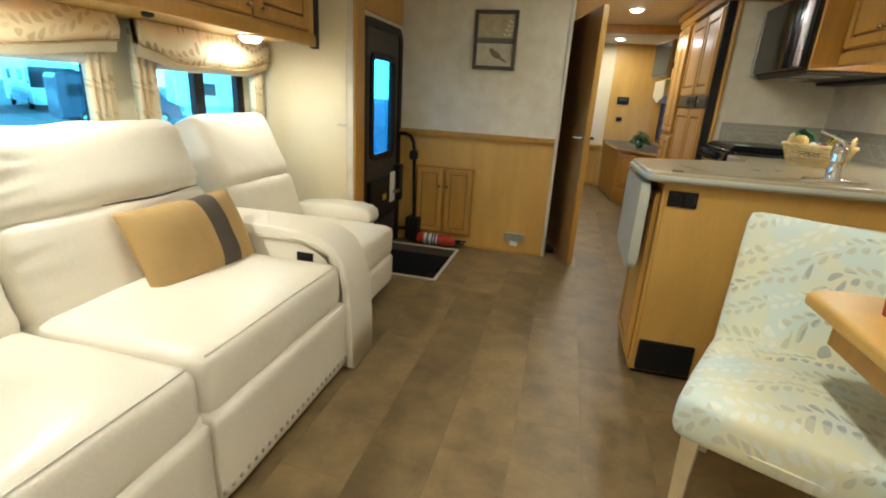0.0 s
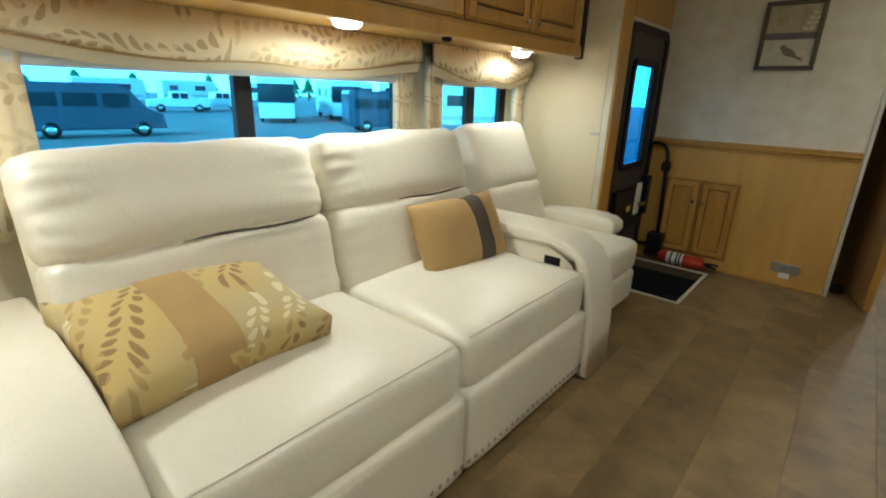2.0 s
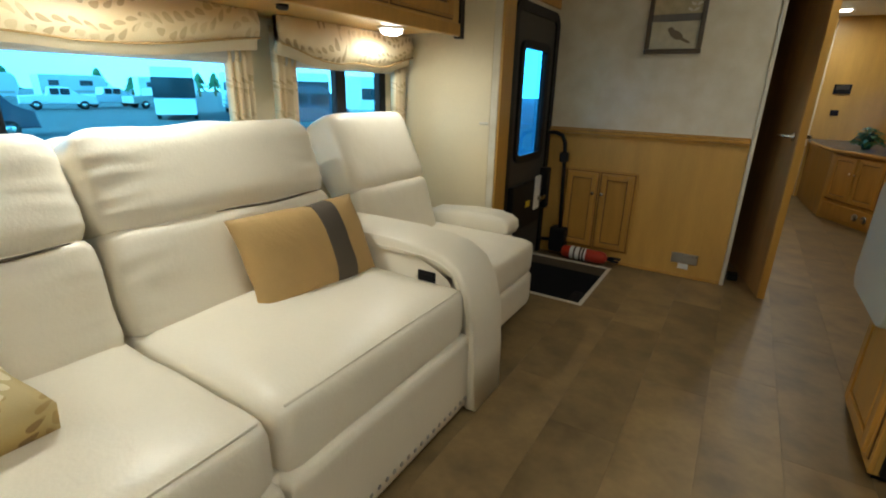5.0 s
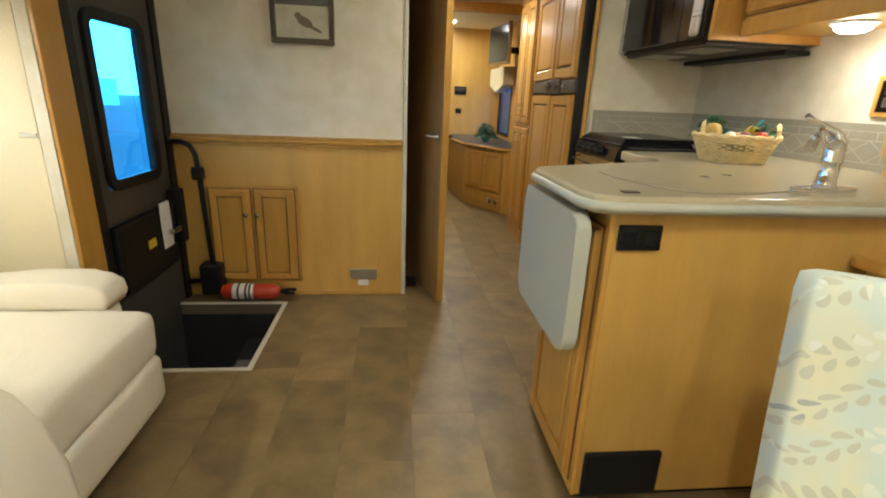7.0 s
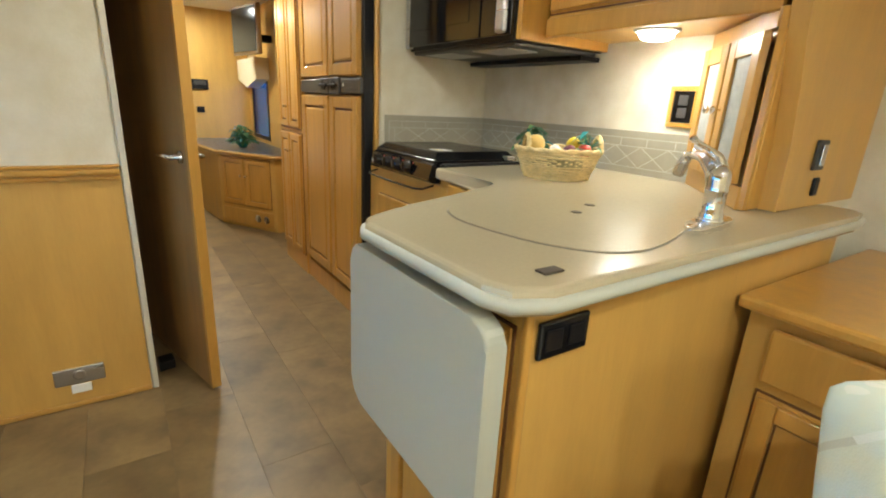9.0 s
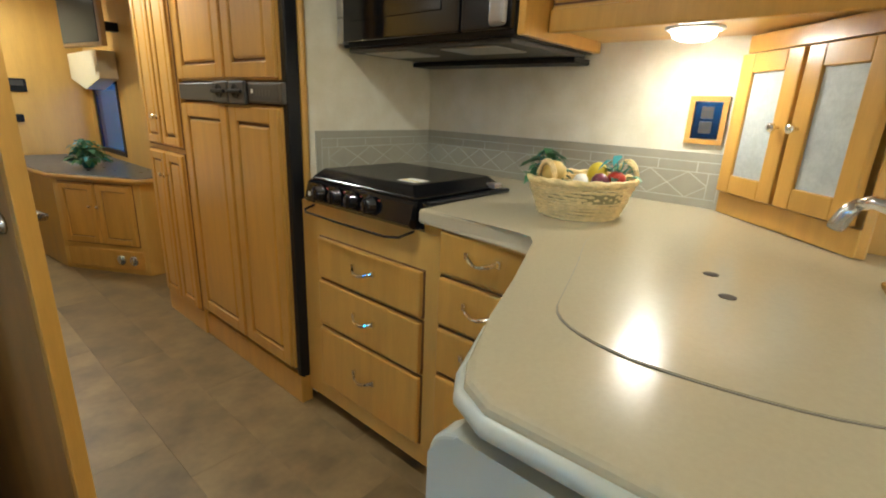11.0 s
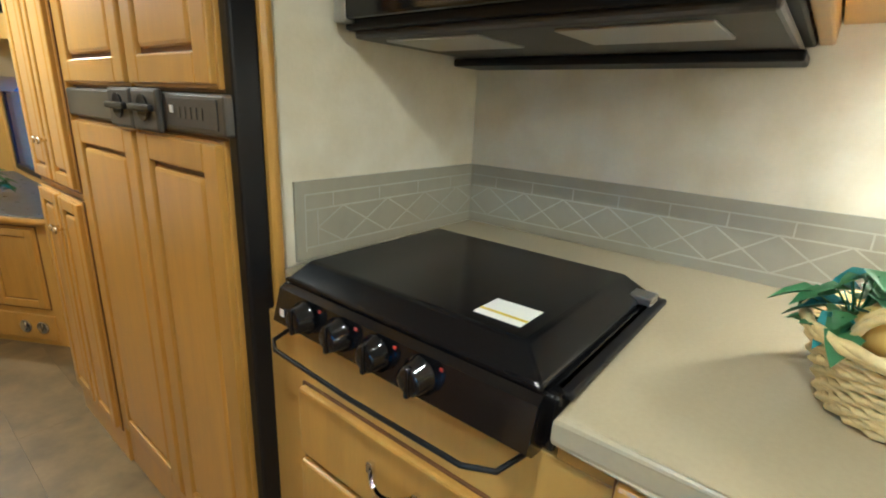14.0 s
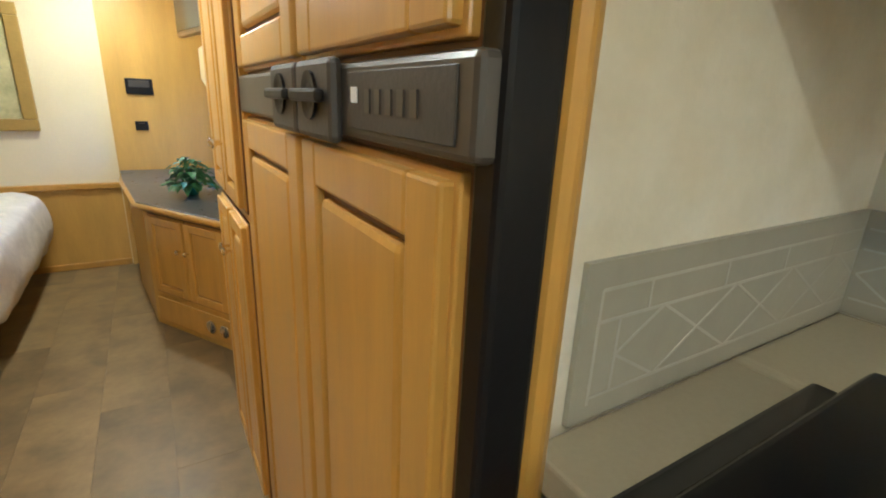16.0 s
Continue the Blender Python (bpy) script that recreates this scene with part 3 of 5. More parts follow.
sen = Thing("speaker", "small round black speaker under the overhead cabinet", "speaker", (-1.5, -1.98, 1.36))
sen.part("body", lambda bm: add_lathe(bm, [(0.022, 1.3748), (0.022, 1.362), (0.015, 1.357), (0.002, 1.356)], (-1.5, -1.98, 0), 18), BLACK, True)
lat = Thing("panel_catch", "small pale catch on the cream end wall", "catch", (-1.27, -0.853, 0.93))
lat.box("plate", -1.30, -1.245, -0.858, -0.8505, 0.93, 0.945, TRIM, 0.003)

# ---- entry door ----
ed = Thing("entry_door", "black entry door with tinted window, closed", "door", (XM, -0.37, -0.45), kind="")
def door_leaf(bm):
    for bx in ((-0.70, -0.02, -0.445, 0.70), (-0.70, -0.02, 1.37, 1.575), (-0.70, -0.575, 0.70, 1.37), (-0.175, -0.02, 0.70, 1.37)):
        add_box(bm, XM - 0.035, XM - 0.003, bx[0], bx[1], bx[2], bx[3], 0)
ed.part("leaf", door_leaf, CHARCOAL)
def ring(bm, y0, y1, z0, z1, x0, x1, w, r):
    def outline(a0, a1, b0, b1, rr):
        pts = []
        for cx, cz, s in ((a1 - rr, b1 - rr, 0), (a0 + rr, b1 - rr, 90), (a0 + rr, b0 + rr, 180), (a1 - rr, b0 + rr, 270)):
            for k in range(7):
                g = radians(s + 15 * k)
                pts.append((cx + rr * math.cos(g), cz + rr * math.sin(g)))
        return pts
    o = outline(y0, y1, z0, z1, r)
    i = outline(y0 + w, y1 - w, z0 + w, z1 - w, max(0.01, r - w))
    n = len(o)
    V = [[bm.verts.new((x, p[0], p[1])) for p in q] for x, q in ((x0, o), (x1, o), (x1 - 0.002 * (1 if x1 > x0 else -1), i), (x0, i))]
    for a, c in zip(V, V[1:] + V[:1]):
        for k in range(n):
            bm.faces.new((a[k], a[(k + 1) % n], c[(k + 1) % n], c[k]))
ed.part("window_gasket", lambda bm: ring(bm, -0.595, -0.155, 0.69, 1.385, XM - 0.004, XM + 0.014, 0.045, 0.07), BLACK)
ed.part("edge_frame", lambda bm: ring(bm, -0.705, -0.012, -0.44, 1.575, XM - 0.004, XM + 0.012, 0.05, 0.09), BLACK)
pn = ed.box("pane", XM - 0.022, XM - 0.018, -0.578, -0.172, 0.697, 1.373, TINTDOOR, 0)
pn.visible_shadow = False
ed.box("lower_tray", XM - 0.002, XM + 0.035, -0.64, -0.14, 0.26, 0.56, BLACK, 0.012, "black moulded door pocket")
ed.box("latch_plate", XM + 0.036, XM + 0.045, -0.30, -0.205, 0.36, 0.585, WHITE, 0.008, "grey latch plate")
ed.box("latch_lever", XM + 0.045, XM + 0.075, -0.26, -0.17, 0.42, 0.45, NICKEL, 0.008)
ed.box("lock_housing", XM + 0.0, XM + 0.06, -0.135, -0.06, 0.34, 0.62, BLACK, 0.012)
ed.box("yellow_sticker", XM + 0.0355, XM + 0.037, -0.43, -0.36, 0.40, 0.44, YELLOW, 0)

# grab rail
gr = Thing("grab_handle", "black bent tubular grab handle on the wainscot", "handle", (-1.06, -0.05, 0.03))
gr.part("bar", lambda bm: add_tube(bm, [(-1.19, -0.06, 0.85), (-1.13, -0.065, 0.852), (-1.085, -0.068, 0.835), (-1.062, -0.07, 0.79), (-1.055, -0.07, 0.72), (-1.045, -0.07, 0.45), (-1.035, -0.07, 0.16)], 0.013, 10), BLACK, True)
gr.box("collar", -1.088, -1.03, -0.096, -0.04, 0.66, 0.73, BLACK, 0.015)
gr.box("foot", -1.10, -0.99, -0.11, -0.01, 0.035, 0.21, BLACK, 0.015)
gr.part("lower_arm", lambda bm: add_tube(bm, [(-1.19, -0.06, 0.10), (-1.05, -0.06, 0.11)], 0.012, 8), BLACK, True)

# wall cupboard in the wainscot
wc = Thing("wall_cupboard", "low maple wall cupboard with two framed doors", "cabinet", (-0.815, -0.01, 0.085))
wc.box("surround", -1.05, -0.58, -0.022, -0.0085, 0.085, 0.625, MAPLE, 0.005)
for a0, a1, kx in ((-1.035, -0.825, -0.845), (-0.805, -0.595, -0.785)):
    d = panel_door(wc, "door", -0.0225, a0, a1, 0.10, 0.61, -1, rail=0.04, axis="y", raised=False)
    knob(wc, kx, -0.042, 0.475, "y", -1, under=d)

# vent and outlet in the wainscot
vt = Thing("wall_outlet", "grey low wall outlet with a white tag", "outlet", (-0.235, -0.01, 0.09))
vt.box("plate", -0.31, -0.16, -0.016, -0.0085, 0.095, 0.16, STEEL, 0.004)
vt.box("tag", -0.265, -0.205, -0.021, -0.0165, 0.06, 0.095, WHITE, 0.002)
vt.part("socket", lambda bm: add_lathe(bm, [(0.02, -0.0165), (0.02, -0.019), (0.012, -0.0175)], (-0.235, 0, 0.13), 16, "y"), STEEL, True)

# fire extinguisher lying on the floor
fx = Thing("fire_extinguisher", "red fire extinguisher lying on the floor", "extinguisher", (-0.8, -0.085, 0.008))
fx.part("cylinder", lambda bm: add_lathe(bm, [(0.012, -1.0), (0.036, -0.995), (0.043, -0.975), (0.043, -0.74), (0.036, -0.705), (0.014, -0.685)], (0, -0.085, 0.051), 24, "x"), RED, True)
fx.part("label_band", lambda bm: add_lathe(bm, [(0.0437, -0.935), (0.044, -0.93), (0.044, -0.83), (0.0437, -0.825)], (0, -0.085, 0.051), 24, "x"), WHITE, True)
fx.part("label_print", lambda bm: [add_lathe(bm, [(0.0441, a), (0.0444, a + 0.001), (0.0444, a + 0.011), (0.0441, a + 0.012)], (0, -0.085, 0.051), 24, "x") for a in (-0.91, -0.87, -0.85)], BROWNBAND, True)
fx.part("valve", lambda bm: [add_lathe(bm, [(0.012, -0.69), (0.014, -0.67), (0.01, -0.64)], (0, -0.085, 0.051), 14, "x"), add_box(bm, -0.67, -0.60, -0.095, -0.075, 0.055, 0.068, 0.004), add_box(bm, -0.665, -0.61, -0.095, -0.075, 0.034, 0.046, 0.004)], BLACK)

# framed print on the partition
pf = Thing("framed_picture", "dark-framed print of a small bird and leaves", "picture", (-0.51, -0.002, 1.34))
pf.part("frame", lambda bm: [add_box(bm, -0.662, -0.36, -0.024, -0.001, 1.335, 1.36, 0.004), add_box(bm, -0.662, -0.36, -0.024, -0.001, 1.695, 1.72, 0.004),
                               add_box(bm, -0.662, -0.638, -0.024, -0.001, 1.361, 1.694, 0.004), add_box(bm, -0.384, -0.36, -0.024, -0.001, 1.361, 1.694, 0.004)], material("pewter_frame", (0.12, 0.10, 0.08), 0.35, 0.6))
pf.box("upper_print", -0.637, -0.385, -0.012, -0.002, 1.545, 1.693, material("print_tan", (0.5, 0.43, 0.26), 0.7, vary=0.15, scale=14), 0)
pf.box("band", -0.637, -0.385, -0.0125, -0.002, 1.508, 1.544, material("print_grey", (0.16, 0.15, 0.14), 0.7), 0)
pf.box("lower_print", -0.637, -0.385, -0.012, -0.002, 1.362, 1.507, material("print_pale", (0.6, 0.57, 0.43), 0.7, vary=0.1, scale=14), 0)
def bird(bm):
    def oval(cx, cz, rx, rz, tilt, y):
        c, s = math.cos(tilt), math.sin(tilt)
        ring_v = [bm.verts.new((cx + rx * math.cos(a) * c - rz * math.sin(a) * s, y, cz + rx * math.cos(a) * s + rz * math.sin(a) * c)) for a in [k * math.pi / 9 for k in range(18)]]
        back = [bm.verts.new((v.co.x, y + 0.001, v.co.z)) for v in ring_v]
        bm.faces.new(ring_v)
        for k in range(18):
            bm.faces.new((ring_v[k], ring_v[(k + 1) % 18], back[(k + 1) % 18], back[k]))
    oval(-0.50, 1.435, 0.042, 0.021, -0.5, -0.0135)
    oval(-0.532, 1.463, 0.016, 0.014, 0, -0.0136)
    oval(-0.452, 1.405, 0.034, 0.008, -0.45, -0.0137)
pf.part("bird_shape", bird, material("print_brown", (0.22, 0.17, 0.11), 0.7))
def leaves(bm):
    for k in range(4):
        cx, cz = -0.43 + 0.012 * k, 1.565 + 0.028 * k
        for sgn in (-1, 1):
            ring_v = [bm.verts.new((cx + sgn * 0.016 + 0.014 * math.cos(a), -0.0128, cz + 0.008 * math.sin(a) + sgn * 0.006 * math.cos(a))) for a in [j * math.pi / 6 for j in range(12)]]
            bm.faces.new(ring_v)
pf.part("leaf_shapes", leaves, material("print_cream", (0.66, 0.62, 0.5), 0.7))

# washroom door standing open
dh = Vector((0.015, 0.535, 0))
wd = Thing("interior_door", "maple interior door standing open, lever handle", "door", (dh.x, dh.y, 0.012), turn=-75, local=True)
wd.box("leaf", 0.0, 0.68, -0.017, 0.017, 0, 1.73, DARKWOOD, 0.003)
wd.box("lipping", 0.6805, 0.702, -0.018, 0.018, 0, 1.73, MAPLE, 0.002)
for sgn in (-1, 1):
    wd.part("lever", lambda bm, sgn=sgn: [add_lathe(bm, [(0.024, sgn * 0.0175), (0.022, sgn * 0.024), (0.009, sgn * 0.027), (0.009, sgn * 0.055)], (0.635, 0, 0.905), 16, "y"), add_tube(bm, [(0.64, sgn * 0.055, 0.905), (0.585, sgn * 0.058, 0.907), (0.535, sgn * 0.056, 0.903)], [0.009, 0.008, 0.006], 8)], NICKEL, True)

ds = Thing("doorstop", "small black rubber doorstop on the floor by the partition", "doorstop", (0.045, 0.14, 0.0))
ds.part("wedge", lambda bm: add_prism(bm, [(0.015, 0.10), (0.075, 0.11), (0.07, 0.18), (0.012, 0.17)], 0.0005, 0.045, 0.008, 2), BLACK)

# ---- sofa ----
def tilted(bm, base_x, base_z, angle, build):
    """Build upright at the origin, lean back by angle and move to the base line."""
    kept = len(bm.verts)
    build(bm)
    m = Matrix.Translation((base_x, 0, base_z)) @ Matrix.Rotation(radians(angle), 4, "Y")
    for v in list(bm.verts)[kept:]:
        v.co = m @ v.co


def arm_profile(bm, y0, y1, pts, bev=0.03):
    low = [bm.verts.new((x, y0, z)) for x, z in pts]
    high = [bm.verts.new((x, y1, z)) for x, z in pts]
    n = len(pts)
    f0 = bm.faces.new(low)
    f1 = bm.faces.new(list(reversed(high)))
    for i in range(n):
        bm.faces.new((low[i], low[(i + 1) % n], high[(i + 1) % n], high[i]))
    bmesh.ops.bevel(bm, geom=list(f0.edges) + list(f1.edges), offset=bev, segments=4, profile=0.5, affect="EDGES", clamp_overlap=True)


ARM_TOP = [(-1.62, 0.598), (-1.3, 0.602), (-1.05, 0.603), (-0.92, 0.598), (-0.84, 0.58), (-0.775, 0.54), (-0.735, 0.475), (-0.712, 0.37), (-0.70, 0.2), (-0.692, 0.012)]
ARM_LOW = [(-1.62, 0.548), (-1.3, 0.552), (-1.05, 0.556), (-0.93, 0.554), (-0.855, 0.54), (-0.80, 0.508), (-0.765, 0.45), (-0.748, 0.36), (-0.738, 0.2), (-0.732, 0.012)]
so = Thing("sofa", "cream leather reclining two-seat sofa with nailhead trim", "sofa", (-1.2, -2.73, 0.0))
for y0, y1, yw in ((-1.955, -1.735, -1.953), (-3.745, -3.515, -3.517)):
    so.part("arm_panel", lambda bm: arm_profile(bm, y0 + 0.014, y1 - 0.014, [(-1.6, 0.012)] + [(x + 0.012, z + 0.012) for x, z in ARM_LOW[:-1]] + [(-0.72, 0.012)], 0.004), LEATHER, True)
    so.part("arm_band", lambda bm: arm_profile(bm, y0, y1, ARM_TOP + ARM_LOW[::-1], 0.016), LEATHER, True)
    so.part("arm_welt", lambda bm: add_tube(bm, [(x + 0.012, yw, z + 0.012) for x, z in ARM_LOW], 0.004, 8), LEATHER, True)
so.box("base", -1.62, -0.76, -3.515, -1.955, 0.05, 0.33, LEATHER, 0.02)
for i, (a, c) in enumerate(((-3.515, -2.737), (-2.729, -1.955))):
    so.part("seat_cushion", lambda bm: add_cushion(bm, -1.42, -0.732, a, c, 0.31, 0.492, 5.0, 16, 0.014, i + 1), LEATHER, True)
    so.part("seat_welt", lambda bm: add_tube(bm, [(-0.752, a + 0.03, 0.487), (-0.747, a + 0.12, 0.491), (-0.746, (a + c) / 2, 0.494), (-0.747, c - 0.12, 0.491), (-0.752, c - 0.03, 0.487)], 0.0035, 6), LEATHER, True)
    so.part("front_panel", lambda bm: add_cushion(bm, -0.80, -0.715, a + 0.003, c - 0.003, 0.045, 0.325, 6.0, 10, 0, i + 5, 0.002), LEATHER, True)
    so.part("lower_back", lambda bm: tilted(bm, -1.335, 0.44, -16, lambda b: add_cushion(b, -0.13, 0.09, a + 0.002, c - 0.002, 0.0, 0.315, 4.5, 26, 0, i + 9, 0.006, 0.003)), LEATHER, True)
    so.part("upper_back", lambda bm: tilted(bm, -1.42, 0.705, -19, lambda b: add_cushion(b, -0.12, 0.102, a + 0.0, c - 0.0, 0.0, 0.295, 3.4, 26, 0, i + 14, 0.008, 0.0035)), LEATHER, True)
    # thin dark brown tube puts the shade of the cushion crease into colour
    so.part("seam_shade", lambda bm: add_tube(bm, [(-1.329, a + 0.3 + k * (c - a - 0.36) / 8, 0.75 + 0.004 * math.sin(k * 0.9 + i)) for k in range(9)], [0.001, 0.003, 0.004, 0.004, 0.004, 0.004, 0.004, 0.003, 0.001], 6), BROWNBAND, True, "dark brown tube, shade painted into the seam between the back cushions")
    so.part("back_shell", lambda bm: tilted(bm, -1.47, 0.3, -14, lambda b: add_box(b, -0.08, 0.06, a + 0.01, c - 0.01, 0.0, 0.68, 0.04, 3)), LEATHER, True)
def nails(bm):
    for k in range(46):
        y = -3.49 + k * 0.0335
        add_lathe(bm, [(0.0085, 0.0), (0.007, 0.004), (0.003, 0.006)], (-0.7165, y, 0.085), 8, "x")
tagged(so.part("nailhead_row", nails, STEEL, True, "row of dark metal nailheads"), kind="stuff")
sw = so.part("recline_switch", lambda bm: [add_box(bm, -0.945, -0.873, -1.947, -1.938, 0.462, 0.507, 0.003), add_box(bm, -0.935, -0.883, -1.951, -1.947, 0.472, 0.497, 0.002)], BLACK, False, "black recline control")

rc = Thing("recliner", "cream leather recliner armchair beside the sofa", "armchair", (-1.2, -1.36, 0.0))
RA = [(-1.45, 0.405), (-1.45, 0.485), (-1.25, 0.502), (-1.08, 0.503), (-1.02, 0.495), (-0.985, 0.472), (-0.978, 0.435), (-0.99, 0.405)]
rc.part("arm_pad", lambda bm: arm_profile(bm, -1.10, -0.955, RA, 0.018), LEATHER, True)
rc.part("arm", lambda bm: add_cushion(bm, -1.45, -1.0, -1.085, -0.97, 0.06, 0.408, 7, 8, 0, 36, 0.002), LEATHER, True)
rc.part("arm", lambda bm: add_cushion(bm, -1.45, -0.985, -1.73, -1.675, 0.06, 0.43, 7, 8, 0, 37, 0.002), LEATHER, True)
rc.part("seat_cushion", lambda bm: add_cushion(bm, -1.45, -0.825, -1.67, -1.095, 0.25, 0.425, 4.5, 14, 0.014, 31), LEATHER, True)
rc.part("footrest", lambda bm: add_cushion(bm, -0.96, -0.825, -1.66, -1.10, 0.085, 0.262, 5, 10, 0, 32, 0.002), LEATHER, True)
rc.part("lower_back", lambda bm: tilted(bm, -1.425, 0.37, -17, lambda b: add_cushion(b, -0.10, 0.09, -1.70, -1.165, 0.0, 0.31, 5, 12, 0, 33, 0.004)), LEATHER, True)
rc.part("upper_back", lambda bm: tilted(bm, -1.515, 0.625, -27, lambda b: add_cushion(b, -0.09, 0.105, -1.72, -1.15, 0.0, 0.385, 3.6, 14, 0, 34, 0.006)), LEATHER, True)
rc.box("base", -1.5, -0.98, -1.65, -1.10, 0.0, 0.25, BLACK, 0.02)


def pillow(name, label, centre, size, tilt, turn, mat, band, bandx, thick, edge=0.0):
    """A plump scatter cushion, wide in x, tall in z, thin in y before it is turned."""
    t = Thing(name, label, "cushion", centre, turn=turn, local=True)
    w, hh = size
    m = Matrix.Rotation(radians(tilt), 4, "X")
    def shape(extra, x0=-1.0, x1=1.0):
        def b(bm):
            nx, nz = 26, 20
            for side in (1, -1):
                g = []
                for i in range(nx + 1):
                    u = x0 + (x1 - x0) * i / nx
                    col = []
                    for k in range(nz + 1):
                        v = -1 + 2 * k / nz
                        d = ((1 - abs(u) ** 2.6) * (1 - abs(v) ** 2.6)) ** 0.5 if abs(u) < 1 and abs(v) < 1 else 0
                        pinch = 1 - 0.055 * (1 - v * v)
                        p = Vector((u * w / 2 * pinch, side * (d * thick + extra + edge + 0.006), v * hh / 2 * (1 - 0.055 * (1 - u * u))))
                        p += noise.noise_vector(p * 9 + Vector(centre)) * 0.006
                        col.append(bm.verts.new(m @ p))
                    g.append(col)
                for i in range(nx):
                    for k in range(nz):
                        bm.faces.new((g[i][k], g[i + 1][k], g[i + 1][k + 1], g[i][k + 1]))
                rim = [g[i][0] for i in range(nx + 1)] + [g[nx][k] for k in range(1, nz + 1)] + [g[i][nz] for i in range(nx - 1, -1, -1)] + [g[0][k] for k in range(nz - 1, 0, -1)]
                if side == 1:
                    first = rim
                else:
                    for k in range(len(rim)):
                        bm.faces.new((first[k], first[(k + 1) % len(rim)], rim[(k + 1) % len(rim)], rim[k]))
        return b
    t.part("cover", shape(0.0), mat, True)
    t.part("band", shape(0.0035, *bandx), band, True)
    return t


pillow("scatter_cushion", "camel suede cushion with a dark brown stripe on the sofa", (-1.20, -2.197, 0.592), (0.49, 0.32), -25, 87, CAMEL, BROWNBAND, (0.12, 0.48), 0.07)
pillow("scatter_cushion", "tan leaf-print bolster cushion with a suede band, lying on the sofa", (-1.195, -3.255, 0.582), (0.52, 0.40), -76, 93, PILLOWCLOTH, CAMEL, (-0.36, 0.10), 0.04, 0.026)

# ---- kitchen ----
XF = 0.99
ctr_out = [(0.455, -1.585), (1.60, -1.582), (1.69, -1.568), (1.72, -1.535), (1.72, -1.465), (XK - 0.002, -1.465), (XK - 0.002, 0.146), (1.37, 0.146), (1.37, -0.49), (0.968, -0.49), (0.968, -0.82), (0.955, -0.862), (0.915, -0.893), (0.69, -0.98), (0.54, -1.04), (0.43, -1.087), (0.395, -1.112), (0.374, -1.155), (0.382, -1.515), (0.40, -1.56)]
kc = Thing("kitchen_counter", "glossy beige solid-surface kitchen counter with sink cover", "counter", (1.0, -1.0, 0.868))
kc.part("top", lambda bm: add_prism(bm, ctr_out, 0.868, 0.912, 0.011, 3), COUNTER)
kc.part("edge_bead", lambda bm: add_tube(bm, [(0.54, -1.041, 0.887), (0.43, -1.088, 0.887), (0.395, -1.113, 0.887), (0.375, -1.155, 0.887), (0.383, -1.515, 0.887), (0.40, -1.559, 0.887), (0.455, -1.584, 0.887), (1.60, -1.581, 0.887), (1.69, -1.567, 0.887), (1.72, -1.535, 0.887)], 0.012, 10), EDGE, True)
kc.part("rear_strip", lambda bm: add_box(bm, 1.03, 1.37, 0.06, 0.146, 0.868, 0.905, 0.004), COUNTER)
SINK = [(0.555, -1.19), (0.60, -1.10), (0.69, -1.07), (0.84, -1.02), (1.0, -0.958), (1.08, -0.945), (1.16, -0.955), (1.225, -1.05), (1.255, -1.2), (1.245, -1.36), (1.17, -1.425), (1.02, -1.455), (0.78, -1.535), (0.66, -1.52), (0.59, -1.43), (0.56, -1.3)]
def smooth_loop(pts, it=3):
    for _ in range(it):
        out = []
        for i, p in enumerate(pts):
            q = pts[(i + 1) % len(pts)]
            out += [(0.75 * p[0] + 0.25 * q[0], 0.75 * p[1] + 0.25 * q[1]), (0.25 * p[0] + 0.75 * q[0], 0.25 * p[1] + 0.75 * q[1])]
        pts = out
    return pts
loop = smooth_loop(SINK, 2)
kc.part("sink_joint", lambda bm: add_prism(bm, loop, 0.9121, 0.9135), material("joint_dark", (0.24, 0.2, 0.14), 0.5))
kc.part("sink_cover", lambda bm: add_prism(bm, [(0.91 + (x - 0.91) * 0.993, -1.24 + (y + 1.24) * 0.992) for x, y in loop], 0.912, 0.9148, 0.001, 2), COUNTER)
# dark brown discs on the cover; the finger holes' inner shade is only colour
for hx, hy in ((0.862, -1.262), (0.965, -1.215)):
    kc.part("hole_disc", lambda bm: add_lathe(bm, [(0.013, 0.9149), (0.013, 0.9158), (0.008, 0.9152)], (hx, hy, 0), 16), BROWNBAND, True)
kc.part("counter_hatch", lambda bm: add_box(bm, 0.478, 0.518, -1.542, -1.52, 0.9122, 0.916, 0.001), BROWNBAND)

fl = Thing("drop_leaf", "beige solid-surface drop leaf folded down on the counter end", "counter leaf", (0.39, -1.37, 0.45))
def leaf_shape(bm):
    pts = []
    for cy, cz, s in ((-1.085 - 0.04, 0.858 - 0.04, 0), (-1.55 + 0.04, 0.858 - 0.04, 90), (-1.55 + 0.05, 0.485 + 0.05, 180), (-1.085 - 0.05, 0.485 + 0.05, 270)):
        r = 0.04 if s < 180 else 0.05
        for k in range(7):
            g = radians(s + 15 * k)
            pts.append((cy + r * math.cos(g), cz + r * math.sin(g)))
    a = [bm.verts.new((0.372, y, z)) for y, z in pts]
    c = [bm.verts.new((0.41, y, z)) for y, z in pts]
    n = len(pts)
    fa, fc = bm.faces.new(a), bm.faces.new(list(reversed(c)))
    for i in range(n):
        bm.faces.new((a[i], a[(i + 1) % n], c[(i + 1) % n], c[i]))
    bmesh.ops.bevel(bm, geom=list(fa.edges) + list(fc.edges), offset=0.006, segments=3, profile=0.5, affect="EDGES")
fl.part("leaf", leaf_shape, EDGE)
fl.box("bracket", 0.41, 0.46, -1.40, -1.20, 0.80, 0.85, BLACK, 0.004, "black folding bracket")

